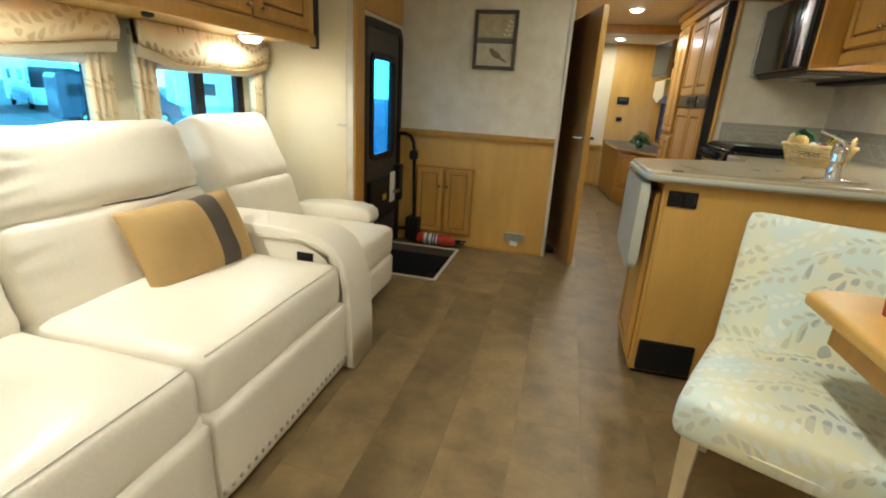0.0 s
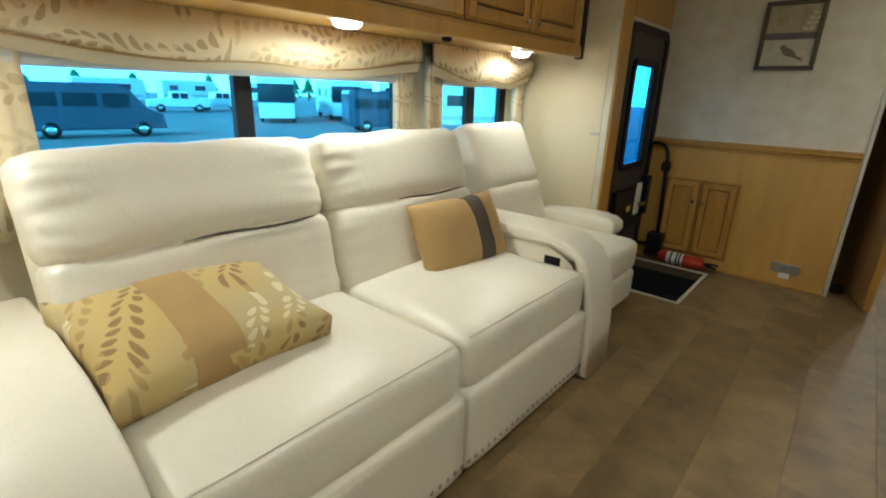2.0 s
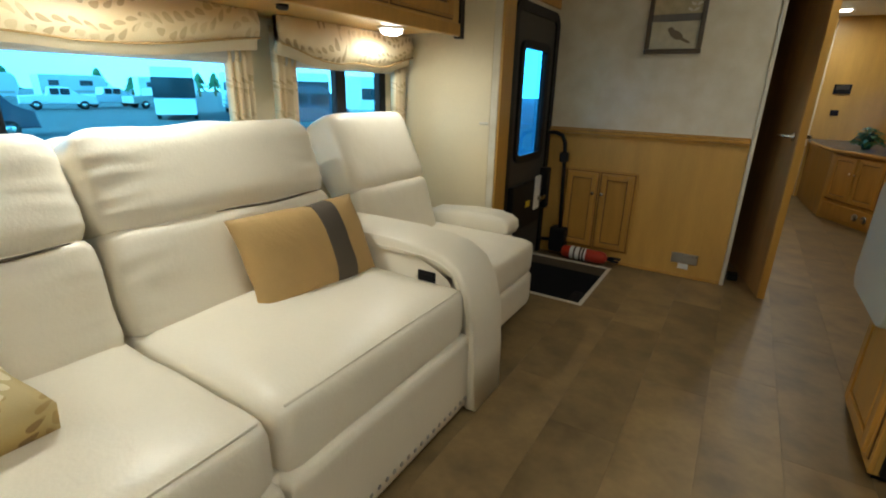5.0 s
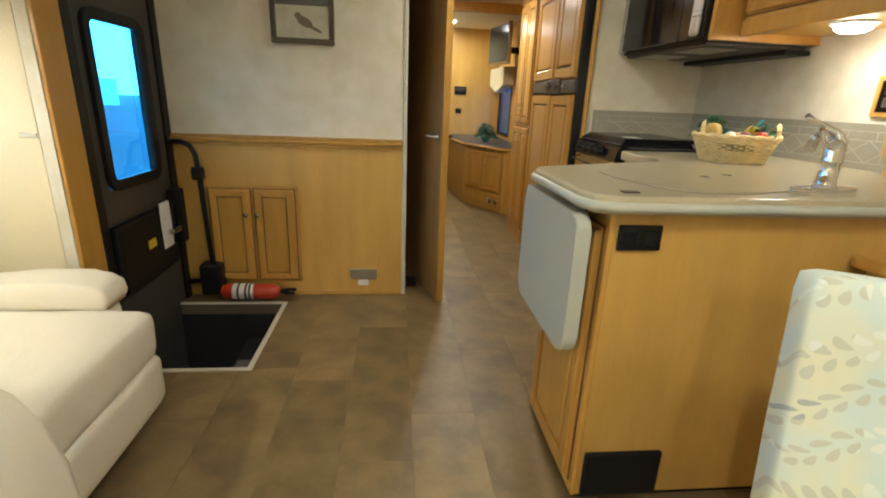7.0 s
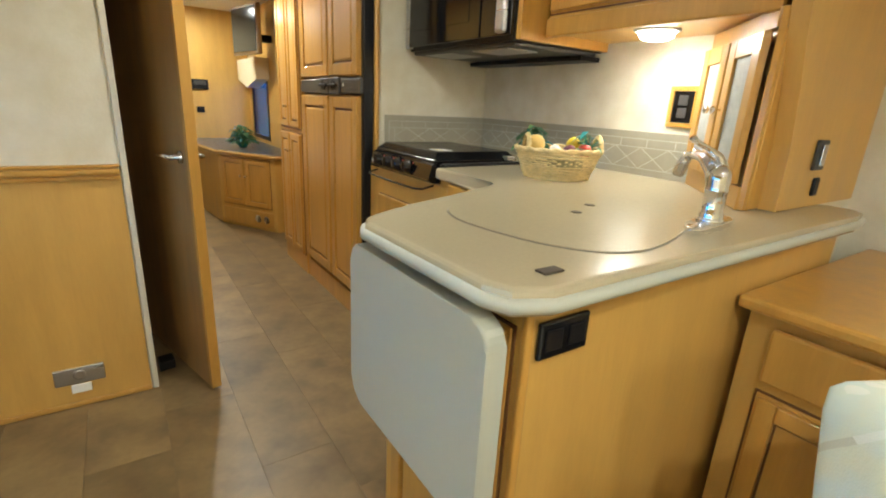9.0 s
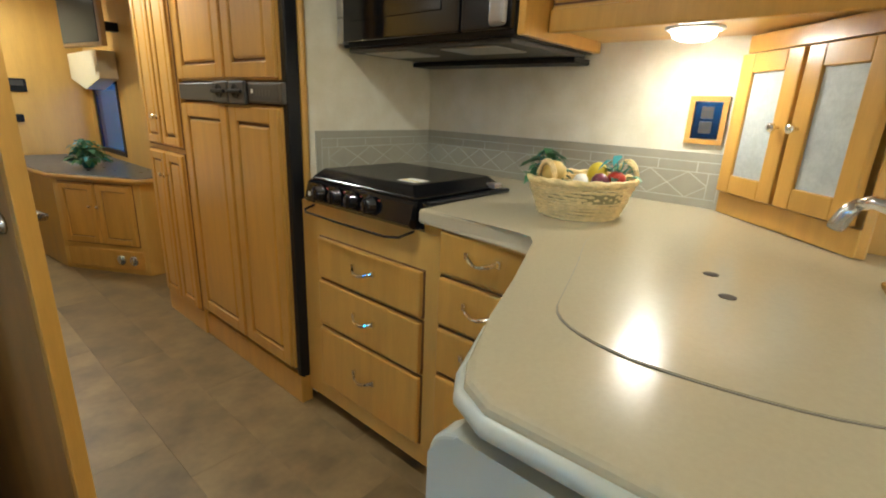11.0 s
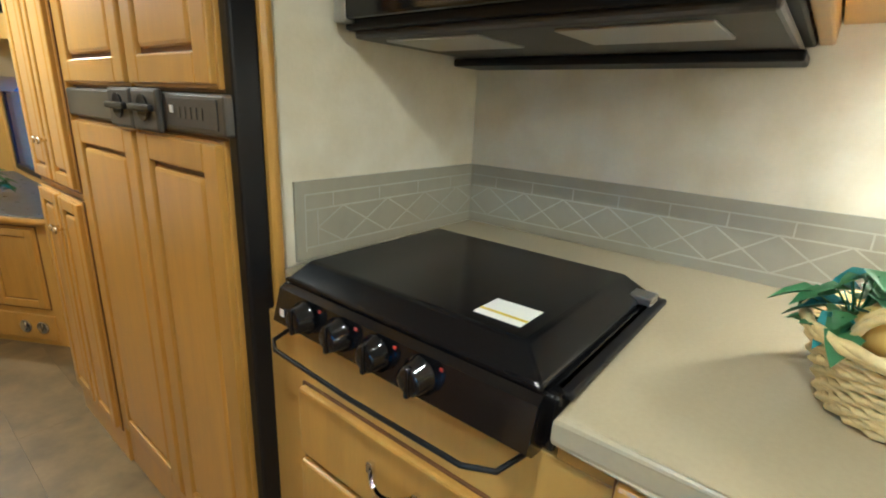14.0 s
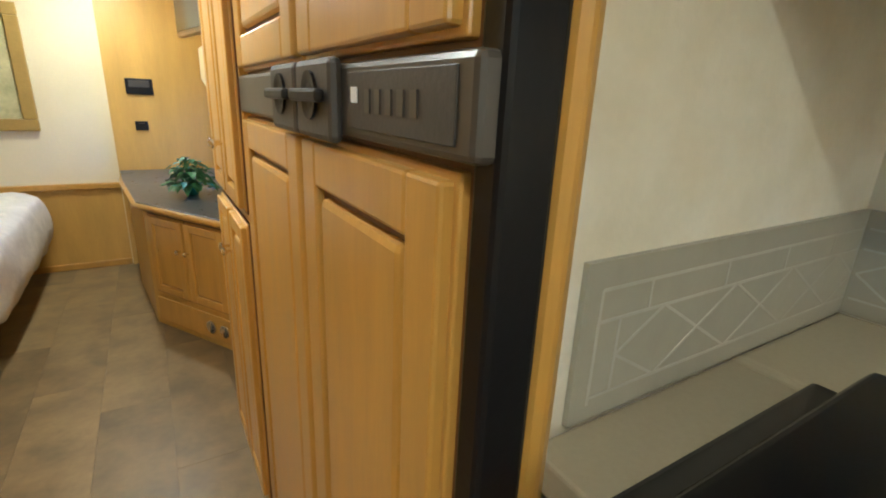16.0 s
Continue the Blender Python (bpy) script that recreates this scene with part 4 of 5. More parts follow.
isl = Thing("kitchen_island", "honey maple kitchen peninsula cabinet", "cabinet", (0.8, -1.3, 0.0))
isl.part("body", lambda bm: add_prism(bm, [(0.46, -1.535), (1.655, -1.535), (1.66, -1.2), (XF, -0.875), (0.94, -0.91), (0.46, -1.10)], 0.02, 0.867, 0.002, 1), MAPLE_FLAT)
isl.part("toe_kick", lambda bm: add_prism(bm, [(0.475, -1.522), (1.65, -1.522), (1.65, -1.2), (1.0, -0.88), (0.475, -1.16)], 0.0, 0.02), BLACK)
isl.box("corner_post", 0.458, 0.474, -1.539, -1.525, 0.021, 0.866, MAPLE, 0.004)
panel_door(isl, "door", 0.4595, -1.51, -1.15, 0.06, 0.82, -1, raised=True)
isl.box("floor_register", 0.482, 0.71, -1.553, -1.536, 0.028, 0.175, BLACK, 0.016, "black floor register cover")
isl.box("outlet", 0.480, 0.59, -1.546, -1.536, 0.772, 0.836, BLACKGLOSS, 0.004, "black double outlet")
isl.part("outlet_face", lambda bm: [add_box(bm, 0.491, 0.527, -1.549, -1.546, 0.787, 0.822, 0.002), add_box(bm, 0.543, 0.579, -1.549, -1.546, 0.787, 0.822, 0.002)], BLACK)

# base cabinet with drawers
bc = Thing("base_cabinet", "maple kitchen base cabinet with drawers and chrome pulls", "cabinet", (1.3, -0.4, 0.0))
bc.box("body", XF, XK - 0.003, -0.872, 0.13, 0.06, 0.84, MAPLE_FLAT, 0.002)
bc.box("toe_kick", XF + 0.05, XK - 0.003, -0.85, 0.12, 0.0, 0.06, BLACK, 0)
bc.part("upper_rail", lambda bm: [add_box(bm, XF, 1.1, -0.87, -0.492, 0.841, 0.867), add_box(bm, XF, 1.03, -0.868, -0.494, 0.868, 0.8685)], MAPLE)
def drawer(y0, y1, z0, z1, hy):
    d = bc.part("drawer", lambda bm: [add_box(bm, XF - 0.02, XF - 0.0005, y0, y1, z0, z1, 0.006)], MAPLE)
    bc.part("glaze_line", lambda bm: add_box(bm, XF - 0.006, XF - 0.0003, y0 - 0.004, y1 + 0.004, z0 - 0.004, z1 + 0.004, 0.001), GROOVE, under=d)
    pull(bc, XF - 0.02, hy - 0.05, hy + 0.05, (z0 + z1) / 2 + 0.005, -1, d)
for z0, z1 in ((0.582, 0.725), (0.395, 0.565), (0.14, 0.38)):
    drawer(-0.498, 0.008, z0, z1, -0.245)
for z0, z1 in ((0.745, 0.862), (0.592, 0.73), (0.44, 0.576), (0.14, 0.424)):
    drawer(-0.86, -0.565, z0, z1, -0.715)

# range
st = Thing("cooktop", "black gas cooktop with folded lid and four knobs", "stove", (1.15, -0.23, 0.85))
st.box("pan", 0.986, 1.369, -0.488, 0.058, 0.845, 0.925, BLACKGLOSS, 0.006)
st.part("side_flange", lambda bm: add_box(bm, 1.0, 1.40, -0.497, -0.472, 0.913, 0.925, 0.004), BLACK)
def lid(bm):
    lo = [(0.972, 0.028), (1.385, 0.028), (1.385, -0.47), (0.972, -0.47)]
    hi = [(1.012, 0.012), (1.37, 0.012), (1.37, -0.425), (1.012, -0.425)]
    a = [bm.verts.new((x, y, 0.926)) for x, y in lo]
    m = [bm.verts.new((x, y, 0.934)) for x, y in lo]
    c = [bm.verts.new((x, y, 0.962)) for x, y in hi]
    bm.faces.new(a)
    bm.faces.new(c)
    for p, q in ((a, m), (m, c)):
        for i in range(4):
            bm.faces.new((p[i], p[(i + 1) % 4], q[(i + 1) % 4], q[i]))
    bmesh.ops.bevel(bm, geom=list(bm.edges), offset=0.005, segments=2, profile=0.5, affect="EDGES")
st.part("lid", lid, LIDBLACK)
for yy in (-0.47, 0.0):
    st.box("lid_hinge", 1.32, 1.36, yy - 0.02, yy + 0.02, 0.93, 0.945, STEEL, 0.003)
def fascia(bm):
    prof = [(0.985, 0.845), (0.958, 0.85), (0.944, 0.862), (0.96, 0.918), (0.972, 0.926), (0.985, 0.926)]
    a = [bm.verts.new((x, -0.474, z)) for x, z in prof]
    c = [bm.verts.new((x, 0.032, z)) for x, z in prof]
    bm.faces.new(a)
    bm.faces.new(list(reversed(c)))
    for i in range(6):
        bm.faces.new((a[i], a[(i + 1) % 6], c[(i + 1) % 6], c[i]))
st.part("control_panel", fascia, BLACKGLOSS)
for yy in (-0.055, -0.142, -0.224, -0.308):
    k = st.part("knob", lambda bm: [add_lathe(bm, [(0.028, 0.0), (0.028, -0.006), (0.023, -0.009), (0.021, -0.026), (0.015, -0.029)], (0.952, yy, 0.893), 20, "x"),
                                 add_box(bm, 0.92, 0.93, yy - 0.004, yy + 0.004, 0.871, 0.915, 0.002)], BLACKGLOSS, True)
    st.part("red_mark", lambda bm: add_box(bm, 0.9555, 0.9575, yy - 0.032, yy - 0.027, 0.908, 0.912), RED, under=k)
st.part("control_label", lambda bm: add_box(bm, 0.9465, 0.948, 0.003, 0.014, 0.875, 0.888), WHITE)
st.part("guard_bar", lambda bm: add_tube(bm, [(0.98, 0.03, 0.835), (0.94, 0.028, 0.825), (0.925, 0.0, 0.822), (0.92, -0.2, 0.82), (0.923, -0.40, 0.82), (0.94, -0.44, 0.823), (0.98, -0.46, 0.838)], 0.004, 8), BLACK, True)
st.part("paper_label", lambda bm: add_prism(bm, [(1.04, -0.40), (1.105, -0.40), (1.102, -0.325), (1.038, -0.325)], 0.9625, 0.9632), WHITE)
st.part("label_stripe", lambda bm: add_prism(bm, [(1.056, -0.40), (1.062, -0.40), (1.060, -0.325), (1.054, -0.325)], 0.9633, 0.9637), YELLOW)

# backsplash with tile lines
bsp = Thing("backsplash", "taupe backsplash with a diamond tile border", "backsplash", (1.6, -0.4, 0.912), kind="structure")
bsp.part("sheet", lambda bm: [add_box(bm, 1.072, XK - 0.006, 0.141, 0.1475, 0.912, 1.078), add_box(bm, XK - 0.006, XK - 0.0005, -1.085, 0.1475, 0.912, 1.078)], SPLASH)
def lines_b(bm):
    def seg(u0, z0, u1, z1, wall, w=0.0016):
        d = Vector((u1 - u0, z1 - z0)).normalized() * w
        nn = (-d.y, d.x)
        q = [(u0 + nn[0], z0 + nn[1]), (u1 + nn[0], z1 + nn[1]), (u1 - nn[0], z1 - nn[1]), (u0 - nn[0], z0 - nn[1])]
        f = lambda u, z, e: (u, 0.141 - e, z) if wall == 0 else (XK - 0.006 - e, u, z)
        a = [bm.verts.new(f(u, z, 0.0008)) for u, z in q]
        c = [bm.verts.new(f(u, z, -0.001)) for u, z in q]
        bm.faces.new(a)
        for i in range(4):
            bm.faces.new((a[i], a[(i + 1) % 4], c[(i + 1) % 4], c[i]))
    for wall, u0, u1 in ((0, 1.095, XK - 0.01), (1, -1.06, 0.135)):
        for z in (0.938, 1.018, 1.05):
            seg(u0, z, u1, z, wall)
        step = 0.115
        n = int((u1 - u0) / step)
        step = (u1 - u0 - 0.03) / n
        s0 = u0 + 0.03
        seg(s0, 0.938, s0, 1.018, wall)
        seg(u0, 0.93, u0, 1.05, wall)
        for i in range(n):
            a = s0 + i * step
            seg(a, 0.978, a + step / 2, 1.018, wall)
            seg(a + step / 2, 1.018, a + step, 0.978, wall)
            seg(a, 0.978, a + step / 2, 0.938, wall)
            seg(a + step / 2, 0.938, a + step, 0.978, wall)
            seg(a + step * 0.3, 1.018, a + step * 0.3, 1.05, wall)
bsp.part("tile_lines", lines_b, GROUT)

wo = Thing("wall_outlet", "black outlet in a maple frame on the wall", "outlet", (XK, -0.995, 1.11))
wo.part("frame", lambda bm: [add_box(bm, XK - 0.012, XK - 0.001, -1.048, -0.942, a, b) for a, b in ((1.103, 1.118), (1.228, 1.243))] + [add_box(bm, XK - 0.012, XK - 0.001, a, b, 1.1185, 1.2275) for a, b in ((-1.048, -1.033), (-0.957, -0.942))], MAPLE)
wo.box("plate", XK - 0.01, XK - 0.001, -1.032, -0.958, 1.119, 1.227, BLACKGLOSS, 0.002)
wo.part("sockets", lambda bm: [add_box(bm, XK - 0.013, XK - 0.01, -1.012, -0.978, z, z + 0.035, 0.004) for z in (1.135, 1.178)], CHARCOAL)

# microwave and upper cabinets
mw = Thing("microwave", "black and steel over-range microwave", "microwave", (1.4, -0.24, 1.36))
mw.box("body", 1.195, XK - 0.002, -0.605, 0.13, 1.37, 1.76, BLACK, 0.004)
mw.box("door", 1.172, 1.194, -0.43, 0.13, 1.385, 1.76, BLACKGLOSS, 0.006)
mw.box("window", 1.1695, 1.1725, -0.36, 0.06, 1.45, 1.70, BLACKGLOSS, 0.002)
mw.box("end_trim", 1.168, 1.196, 0.10, 0.132, 1.38, 1.76, STEEL, 0.004)
mw.box("control_panel", 1.172, 1.194, -0.605, -0.434, 1.385, 1.76, BLACKGLOSS, 0.006)
mw.box("handle", 1.148, 1.1715, -0.598, -0.545, 1.39, 1.755, STEEL, 0.012, "vertical steel door handle")
mw.part("underside", lambda bm: add_box(bm, 1.21, 1.66, -0.59, 0.12, 1.355, 1.372, 0.006), CHARCOAL)
for y0 in (-0.52, -0.16):
    mw.box("grease_filter", 1.24, 1.40, y0, y0 + 0.22, 1.351, 1.3555, STEEL, 0.002)
mw.box("rear_lip", 1.56, 1.675, -0.60, 0.14, 1.335, 1.354, BLACK, 0.004)

uc = Thing("upper_cabinet", "honey maple upper cabinet with raised-panel doors", "cabinet", (1.45, -1.0, 1.4))
uc.box("body", 1.33, XK - 0.002, -1.40, -0.635, 1.405, 1.88, MAPLE_FLAT, 0.003)
uc.box("end_panel", 1.20, XK - 0.002, -0.632, -0.608, 1.372, 1.88, MAPLE, 0.004)
uc.box("bottom_rail", 1.315, 1.345, -1.40, -0.635, 1.39, 1.45, MAPLE, 0.005)
for a in (-1.01, -1.385):
    d = panel_door(uc, "door", 1.3295, a, a + 0.365, 1.465, 1.85, -1)
    knob(uc, 1.31, a + (0.32 if a < -1.2 else 0.045), 1.53, "x", -1, under=d)
uc.box("over_microwave", 1.26, XK - 0.002, -0.605, 0.13, 1.765, 1.88, MAPLE, 0.004)
round_light(1.485, -0.97, 1.404, 1.9, 0.06)

# angled corner cupboard with glazed doors
P0, P1 = Vector((1.646, -1.072)), Vector((1.315, -1.40))
ang = math.degrees(math.atan2(P1.y - P0.y, P1.x - P0.x))
gc = Thing("corner_cupboard", "maple corner cupboard with two frosted-glass doors", "cabinet", (P0.x, P0.y, 0.914), turn=ang, local=True)
LEN = (P1 - P0).length
gc.box("lower_rail", 0, LEN, 0.0, 0.02, 0, 0.06, MAPLE, 0.002)
gc.box("upper_rail", 0, LEN, 0.0, 0.02, 0.44, 0.485, MAPLE, 0.002)
gc.part("back", lambda bm: add_box(bm, 0, LEN, 0.021, 0.03, 0, 0.485), MAPLE_FLAT)
for i in range(2):
    a, c = 0.012 + i * (LEN / 2 - 0.006), LEN / 2 - 0.006 + i * (LEN / 2 - 0.006)
    d = gc.part("door", lambda bm: [add_box(bm, a, a + 0.05, -0.02, -0.001, 0.065, 0.435, 0.003), add_box(bm, c - 0.05, c, -0.02, -0.001, 0.065, 0.435, 0.003),
                                  add_box(bm, a + 0.05, c - 0.05, -0.02, -0.001, 0.385, 0.435, 0.003), add_box(bm, a + 0.05, c - 0.05, -0.02, -0.001, 0.065, 0.115, 0.003)], MAPLE)
    gc.box("glass", a + 0.048, c - 0.048, -0.012, -0.006, 0.113, 0.387, FROST, 0, "frosted glass pane", under=d)
    knob(gc, c - 0.025 if i == 0 else a + 0.025, -0.02, 0.25, "y", -1, CHROME, d)
pl = Thing("end_panel", "maple end panel with curved edge and switches", "panel", (1.6, -1.43, 0.914))
def endp(bm):
    pts = [(1.315, 1.405), (1.33, 1.33), (1.365, 1.22), (1.395, 1.08), (1.40, 0.914), (XD - 0.002, 0.914), (XD - 0.002, 1.935), (1.315, 1.935)]
    a = [bm.verts.new((x, -1.462, z)) for x, z in pts]
    c = [bm.verts.new((x, -1.42, z)) for x, z in pts]
    n = len(pts)
    bm.faces.new(a)
    bm.faces.new(list(reversed(c)))
    for i in range(n):
        bm.faces.new((a[i], a[(i + 1) % n], c[(i + 1) % n], c[i]))
pl.part("board", endp, MAPLE_FLAT)
pl.box("stile", 1.318, 1.45, -1.4195, -1.402, 0.914, 1.40, MAPLE, 0.003)
pl.box("switch_plate", 1.548, 1.615, -1.472, -1.4625, 1.018, 1.10, CHARCOAL, 0.004, "grey switch plate")
pl.box("rocker", 1.568, 1.598, -1.477, -1.472, 1.03, 1.088, NICKEL, 0.003)
pl.box("lower_switch", 1.585, 1.62, -1.472, -1.4625, 0.945, 0.997, BLACK, 0.008)

# faucet
fa = Thing("kitchen_faucet", "chrome single-lever kitchen faucet on the counter", "faucet", (1.045, -1.476, 0.912), turn=8, local=True)
def escutcheon(bm):
    pts = [(0.105 * math.copysign(abs(math.cos(a)) ** 0.8, math.cos(a)), 0.03 * math.sin(a)) for a in [2 * math.pi * k / 28 for k in range(28)]]
    add_prism(bm, pts, 0.0005, 0.014, 0.005, 3)
fa.part("base_plate", escutcheon, CHROME, True)
fa.part("column", lambda bm: add_lathe(bm, [(0.03, 0.013), (0.026, 0.02), (0.024, 0.024), (0.025, 0.028), (0.022, 0.034), (0.022, 0.075), (0.0235, 0.079), (0.0235, 0.084), (0.0225, 0.09), (0.024, 0.105), (0.0215, 0.122), (0.014, 0.132), (0.004, 0.136)], (0, 0, 0), 24), CHROME, True)
fa.part("spout", lambda bm: add_tube(bm, [(0, 0.004, 0.085), (0.008, 0.02, 0.12), (0.02, 0.045, 0.145), (0.034, 0.07, 0.15), (0.043, 0.088, 0.142)], [0.018, 0.015, 0.013, 0.011, 0.011], 14), CHROME, True)
fa.part("spray_head", lambda bm: add_tube(bm, [(0.042, 0.086, 0.146), (0.048, 0.098, 0.126), (0.052, 0.106, 0.104), (0.053, 0.108, 0.097)], [0.010, 0.013, 0.014, 0.012], 14), NICKEL, True, "brushed spray head")
fa.part("lever", lambda bm: add_tube(bm, [(0.018, -0.002, 0.105), (0.026, 0.004, 0.128), (0.014, 0.016, 0.152), (-0.014, 0.03, 0.168), (-0.04, 0.042, 0.178), (-0.055, 0.048, 0.188)], [0.012, 0.012, 0.009, 0.006, 0.006, 0.008], 12), CHROME, True)

# wicker basket
BX, BY = 1.262, -0.815
bk = Thing("wicker_basket", "round woven wicker basket filled with mock vegetables", "basket", (BX, BY, 0.913))
def weave(bm):
    n = 44
    for k in range(12):
        z = 0.9175 + k * 0.0079
        rx, ry = 0.112 + 0.0032 * k, 0.092 + 0.0027 * k
        pts = []
        for i in range(n + 1):
            a = 2 * math.pi * i / n
            w = 0.004 * (1 if (i + k) % 2 else -1)
            pts.append((BX + (rx + w) * math.cos(a + 0.6) * 0.83 - (ry + w) * math.sin(a + 0.6) * 0.5, BY - (rx + w) * math.cos(a + 0.6) * 0.5 - (ry + w) * math.sin(a + 0.6) * 0.83, z + 0.002 * math.sin(3 * a + k)))
        add_tube(bm, pts, 0.0042, 6)
bk.part("weave", weave, WICKER, True)
def rimloop(bm):
    n = 40
    for off in (0, 1):
        pts = [(BX + (0.152 + 0.004 * math.cos(9 * a + off * 3)) * math.cos(a + 0.6) * 0.83 - (0.128 + 0.004 * math.cos(9 * a + off * 3)) * math.sin(a + 0.6) * 0.5, BY - (0.152) * math.cos(a + 0.6) * 0.5 - 0.128 * math.sin(a + 0.6) * 0.83, 1.012 + 0.004 * math.sin(9 * a + off * 3)) for a in [2 * math.pi * i / n for i in range(n + 1)]]
        add_tube(bm, pts, 0.0065, 6)
bk.part("rim", rimloop, WICKER, True)
for sx, sy in ((-0.11, 0.05), (0.10, -0.08)):
    def handle_loop(bm):
        for o in (0, 0.006):
            pts = [(BX + sx + 0.045 * math.cos(a) * 0.5 + o, BY + sy + 0.045 * math.cos(a) * 0.83, 1.005 + 0.05 * math.sin(a) + o) for a in [math.pi * i / 10 for i in range(11)]]
            add_tube(bm, pts, 0.005, 6)
    bk.part("handle", handle_loop, WICKER, True)
bk.part("floor", lambda bm: add_lathe(bm, [(0.10, 0.9135), (0.10, 0.92)], (BX, BY, 0), 24), WICKER)
bk.part("fill", lambda bm: add_lathe(bm, [(0.11, 0.96), (0.118, 0.985), (0.06, 0.998)], (BX, BY, 0), 20), material("husk", (0.3, 0.25, 0.12), 0.9, bump=0.4))
def vegetable(name, label, x, y, z, rx, rz, mat, tip=1.0):
    t = Thing(name, label, "vegetable", (x, y, z - rz), "mock vegetables in the basket")
    t.part("body", lambda bm: add_lathe(bm, [(0.002, -rz), (rx * 0.6, -rz * 0.85), (rx * 0.93, -rz * 0.4), (rx, 0), (rx * 0.9, rz * 0.45), (rx * 0.55 * tip, rz * 0.85), (0.002, rz)], (x, y, z), 16), mat, True)
vegetable("gourd", "pale yellow mock gourd in the wicker basket", BX - 0.06, BY + 0.055, 1.025, 0.034, 0.032, FRUIT)
vegetable("onion", "dark red mock onion in the wicker basket", BX + 0.0, BY - 0.05, 1.008, 0.024, 0.023, PLUM)
vegetable("pepper", "yellow mock pepper in the wicker basket", BX + 0.05, BY - 0.02, 1.02, 0.028, 0.034, YELLOW)
vegetable("garlic", "white mock garlic bulb in the wicker basket", BX - 0.03, BY - 0.01, 1.008, 0.02, 0.02, WHITE)
vegetable("tomato", "red mock tomato in the wicker basket", BX + 0.045, BY - 0.075, 1.012, 0.025, 0.023, RED)


def sprig(name, label, category, centre, n, spread, size, mats, height, seed):
    """Loose leaves on thin stems."""
    rnd = random.Random(seed)
    t = Thing(name, label, category, centre)
    c = Vector(centre)
    groups = [[] for _ in mats]
    for i in range(n):
        a, e = rnd.uniform(0, 6.28), rnd.uniform(0.1, 1.35)
        r = spread * rnd.uniform(0.45, 1.0)
        groups[rnd.randrange(len(mats)) if rnd.random() < 0.5 else 0].append((c + Vector((r * math.cos(a) * math.cos(e), r * math.sin(a) * math.cos(e), height * math.sin(e) * rnd.uniform(0.5, 1))), a, rnd.uniform(-0.7, 0.5), size * rnd.uniform(0.6, 1.25)))
    for g, mt in zip(groups, mats):
        def b(bm, g=g):
            for p, a, up, s in g:
                d = Vector((math.cos(a), math.sin(a), up)).normalized()
                w = d.cross(Vector((0, 0, 1))).normalized() * s * 0.36
                up_v = Vector((0, 0, s * 0.12))
                v = [bm.verts.new(q) for q in (p - d * s * 0.5, p - d * 0.1 * s + w + up_v, p + d * s * 0.3 + w * 0.6, p + d * s * 0.6 - up_v * 2, p + d * s * 0.3 - w * 0.6, p - d * 0.1 * s - w + up_v)]
                m = bm.verts.new(p + d * s * 0.1 - up_v * 0.5)
                for i in range(6):
                    bm.faces.new((v[i], v[(i + 1) % 6], m))
                add_tube(bm, [c, (c + p) / 2 + Vector((0, 0, 0.01)), p], 0.0012, 4)
        tagged(t.part("leaves", b, mt, True), kind="stuff")
    return t


sprig("leafy_greens", "dark green mock greens in the wicker basket", "greens", (BX - 0.04, BY + 0.085, 1.0), 46, 0.07, 0.042, (LEAF, LEAF, LEAFTEAL), 0.09, 4)
sprig("leafy_greens", "teal and green mock leaves in the wicker basket", "greens", (BX + 0.06, BY - 0.075, 1.0), 26, 0.06, 0.032, (LEAF, LEAFTEAL), 0.085, 5)

# ---- fridge and pantry ----
XR = 0.94
rf = Thing("refrigerator", "built-in refrigerator with maple door panels and black trim", "refrigerator", (1.25, 0.55, 0.12))
rf.box("case", XR + 0.022, 1.55, 0.155, 0.99, 0.125, 1.82, BLACK, 0.003)
rf.box("side_gasket", XR + 0.012, 1.003, 0.122, 0.154, 0.11, 1.83, BLACK, 0.006)
for a, c in ((0.16, 0.531), (0.543, 0.985)):
    panel_door(rf, "door", XR + 0.021, a, c, 0.145, 1.158, -1, rail=0.062, thick=0.026)
    panel_door(rf, "door", XR + 0.021, a, c, 1.245, 1.80, -1, rail=0.062, thick=0.026)
rf.box("control_strip", XR - 0.004, XR + 0.02, 0.128, 0.985, 1.166, 1.237, TAUPE, 0.006, "dark taupe control strip")
rf.part("display", lambda bm: [add_box(bm, XR - 0.006, XR - 0.004, 0.15, 0.345, 1.176, 1.228, 0.001)], CHARCOAL)
rf.part("buttons", lambda bm: [add_box(bm, XR - 0.0075, XR - 0.006, 0.20 + 0.022 * k, 0.211 + 0.022 * k, 1.192, 1.212, 0) for k in range(5)], TAUPE)
rf.part("lit_button", lambda bm: add_box(bm, XR - 0.0075, XR - 0.006, 0.318, 0.332, 1.20, 1.214), WHITE)
for a in (0.362, 0.497):
    h_ = rf.box("latch", XR - 0.018, XR - 0.003, a, a + 0.128, 1.158, 1.243, CHARCOAL, 0.007, "moulded door latch")
    rf.part("grip", lambda bm: [add_lathe(bm, [(0.026, XR - 0.0185), (0.026, XR - 0.022), (0.014, XR - 0.020)], (0, a + 0.064, 1.205), 18, "x"), add_box(bm, XR - 0.03, XR - 0.019, a + 0.01, a + 0.118, 1.198, 1.212, 0.004)], BLACK, False, under=h_)
rf.box("plinth", XR + 0.01, 1.0, 0.122, 0.99, 0.0, 0.122, MAPLE, 0.003)

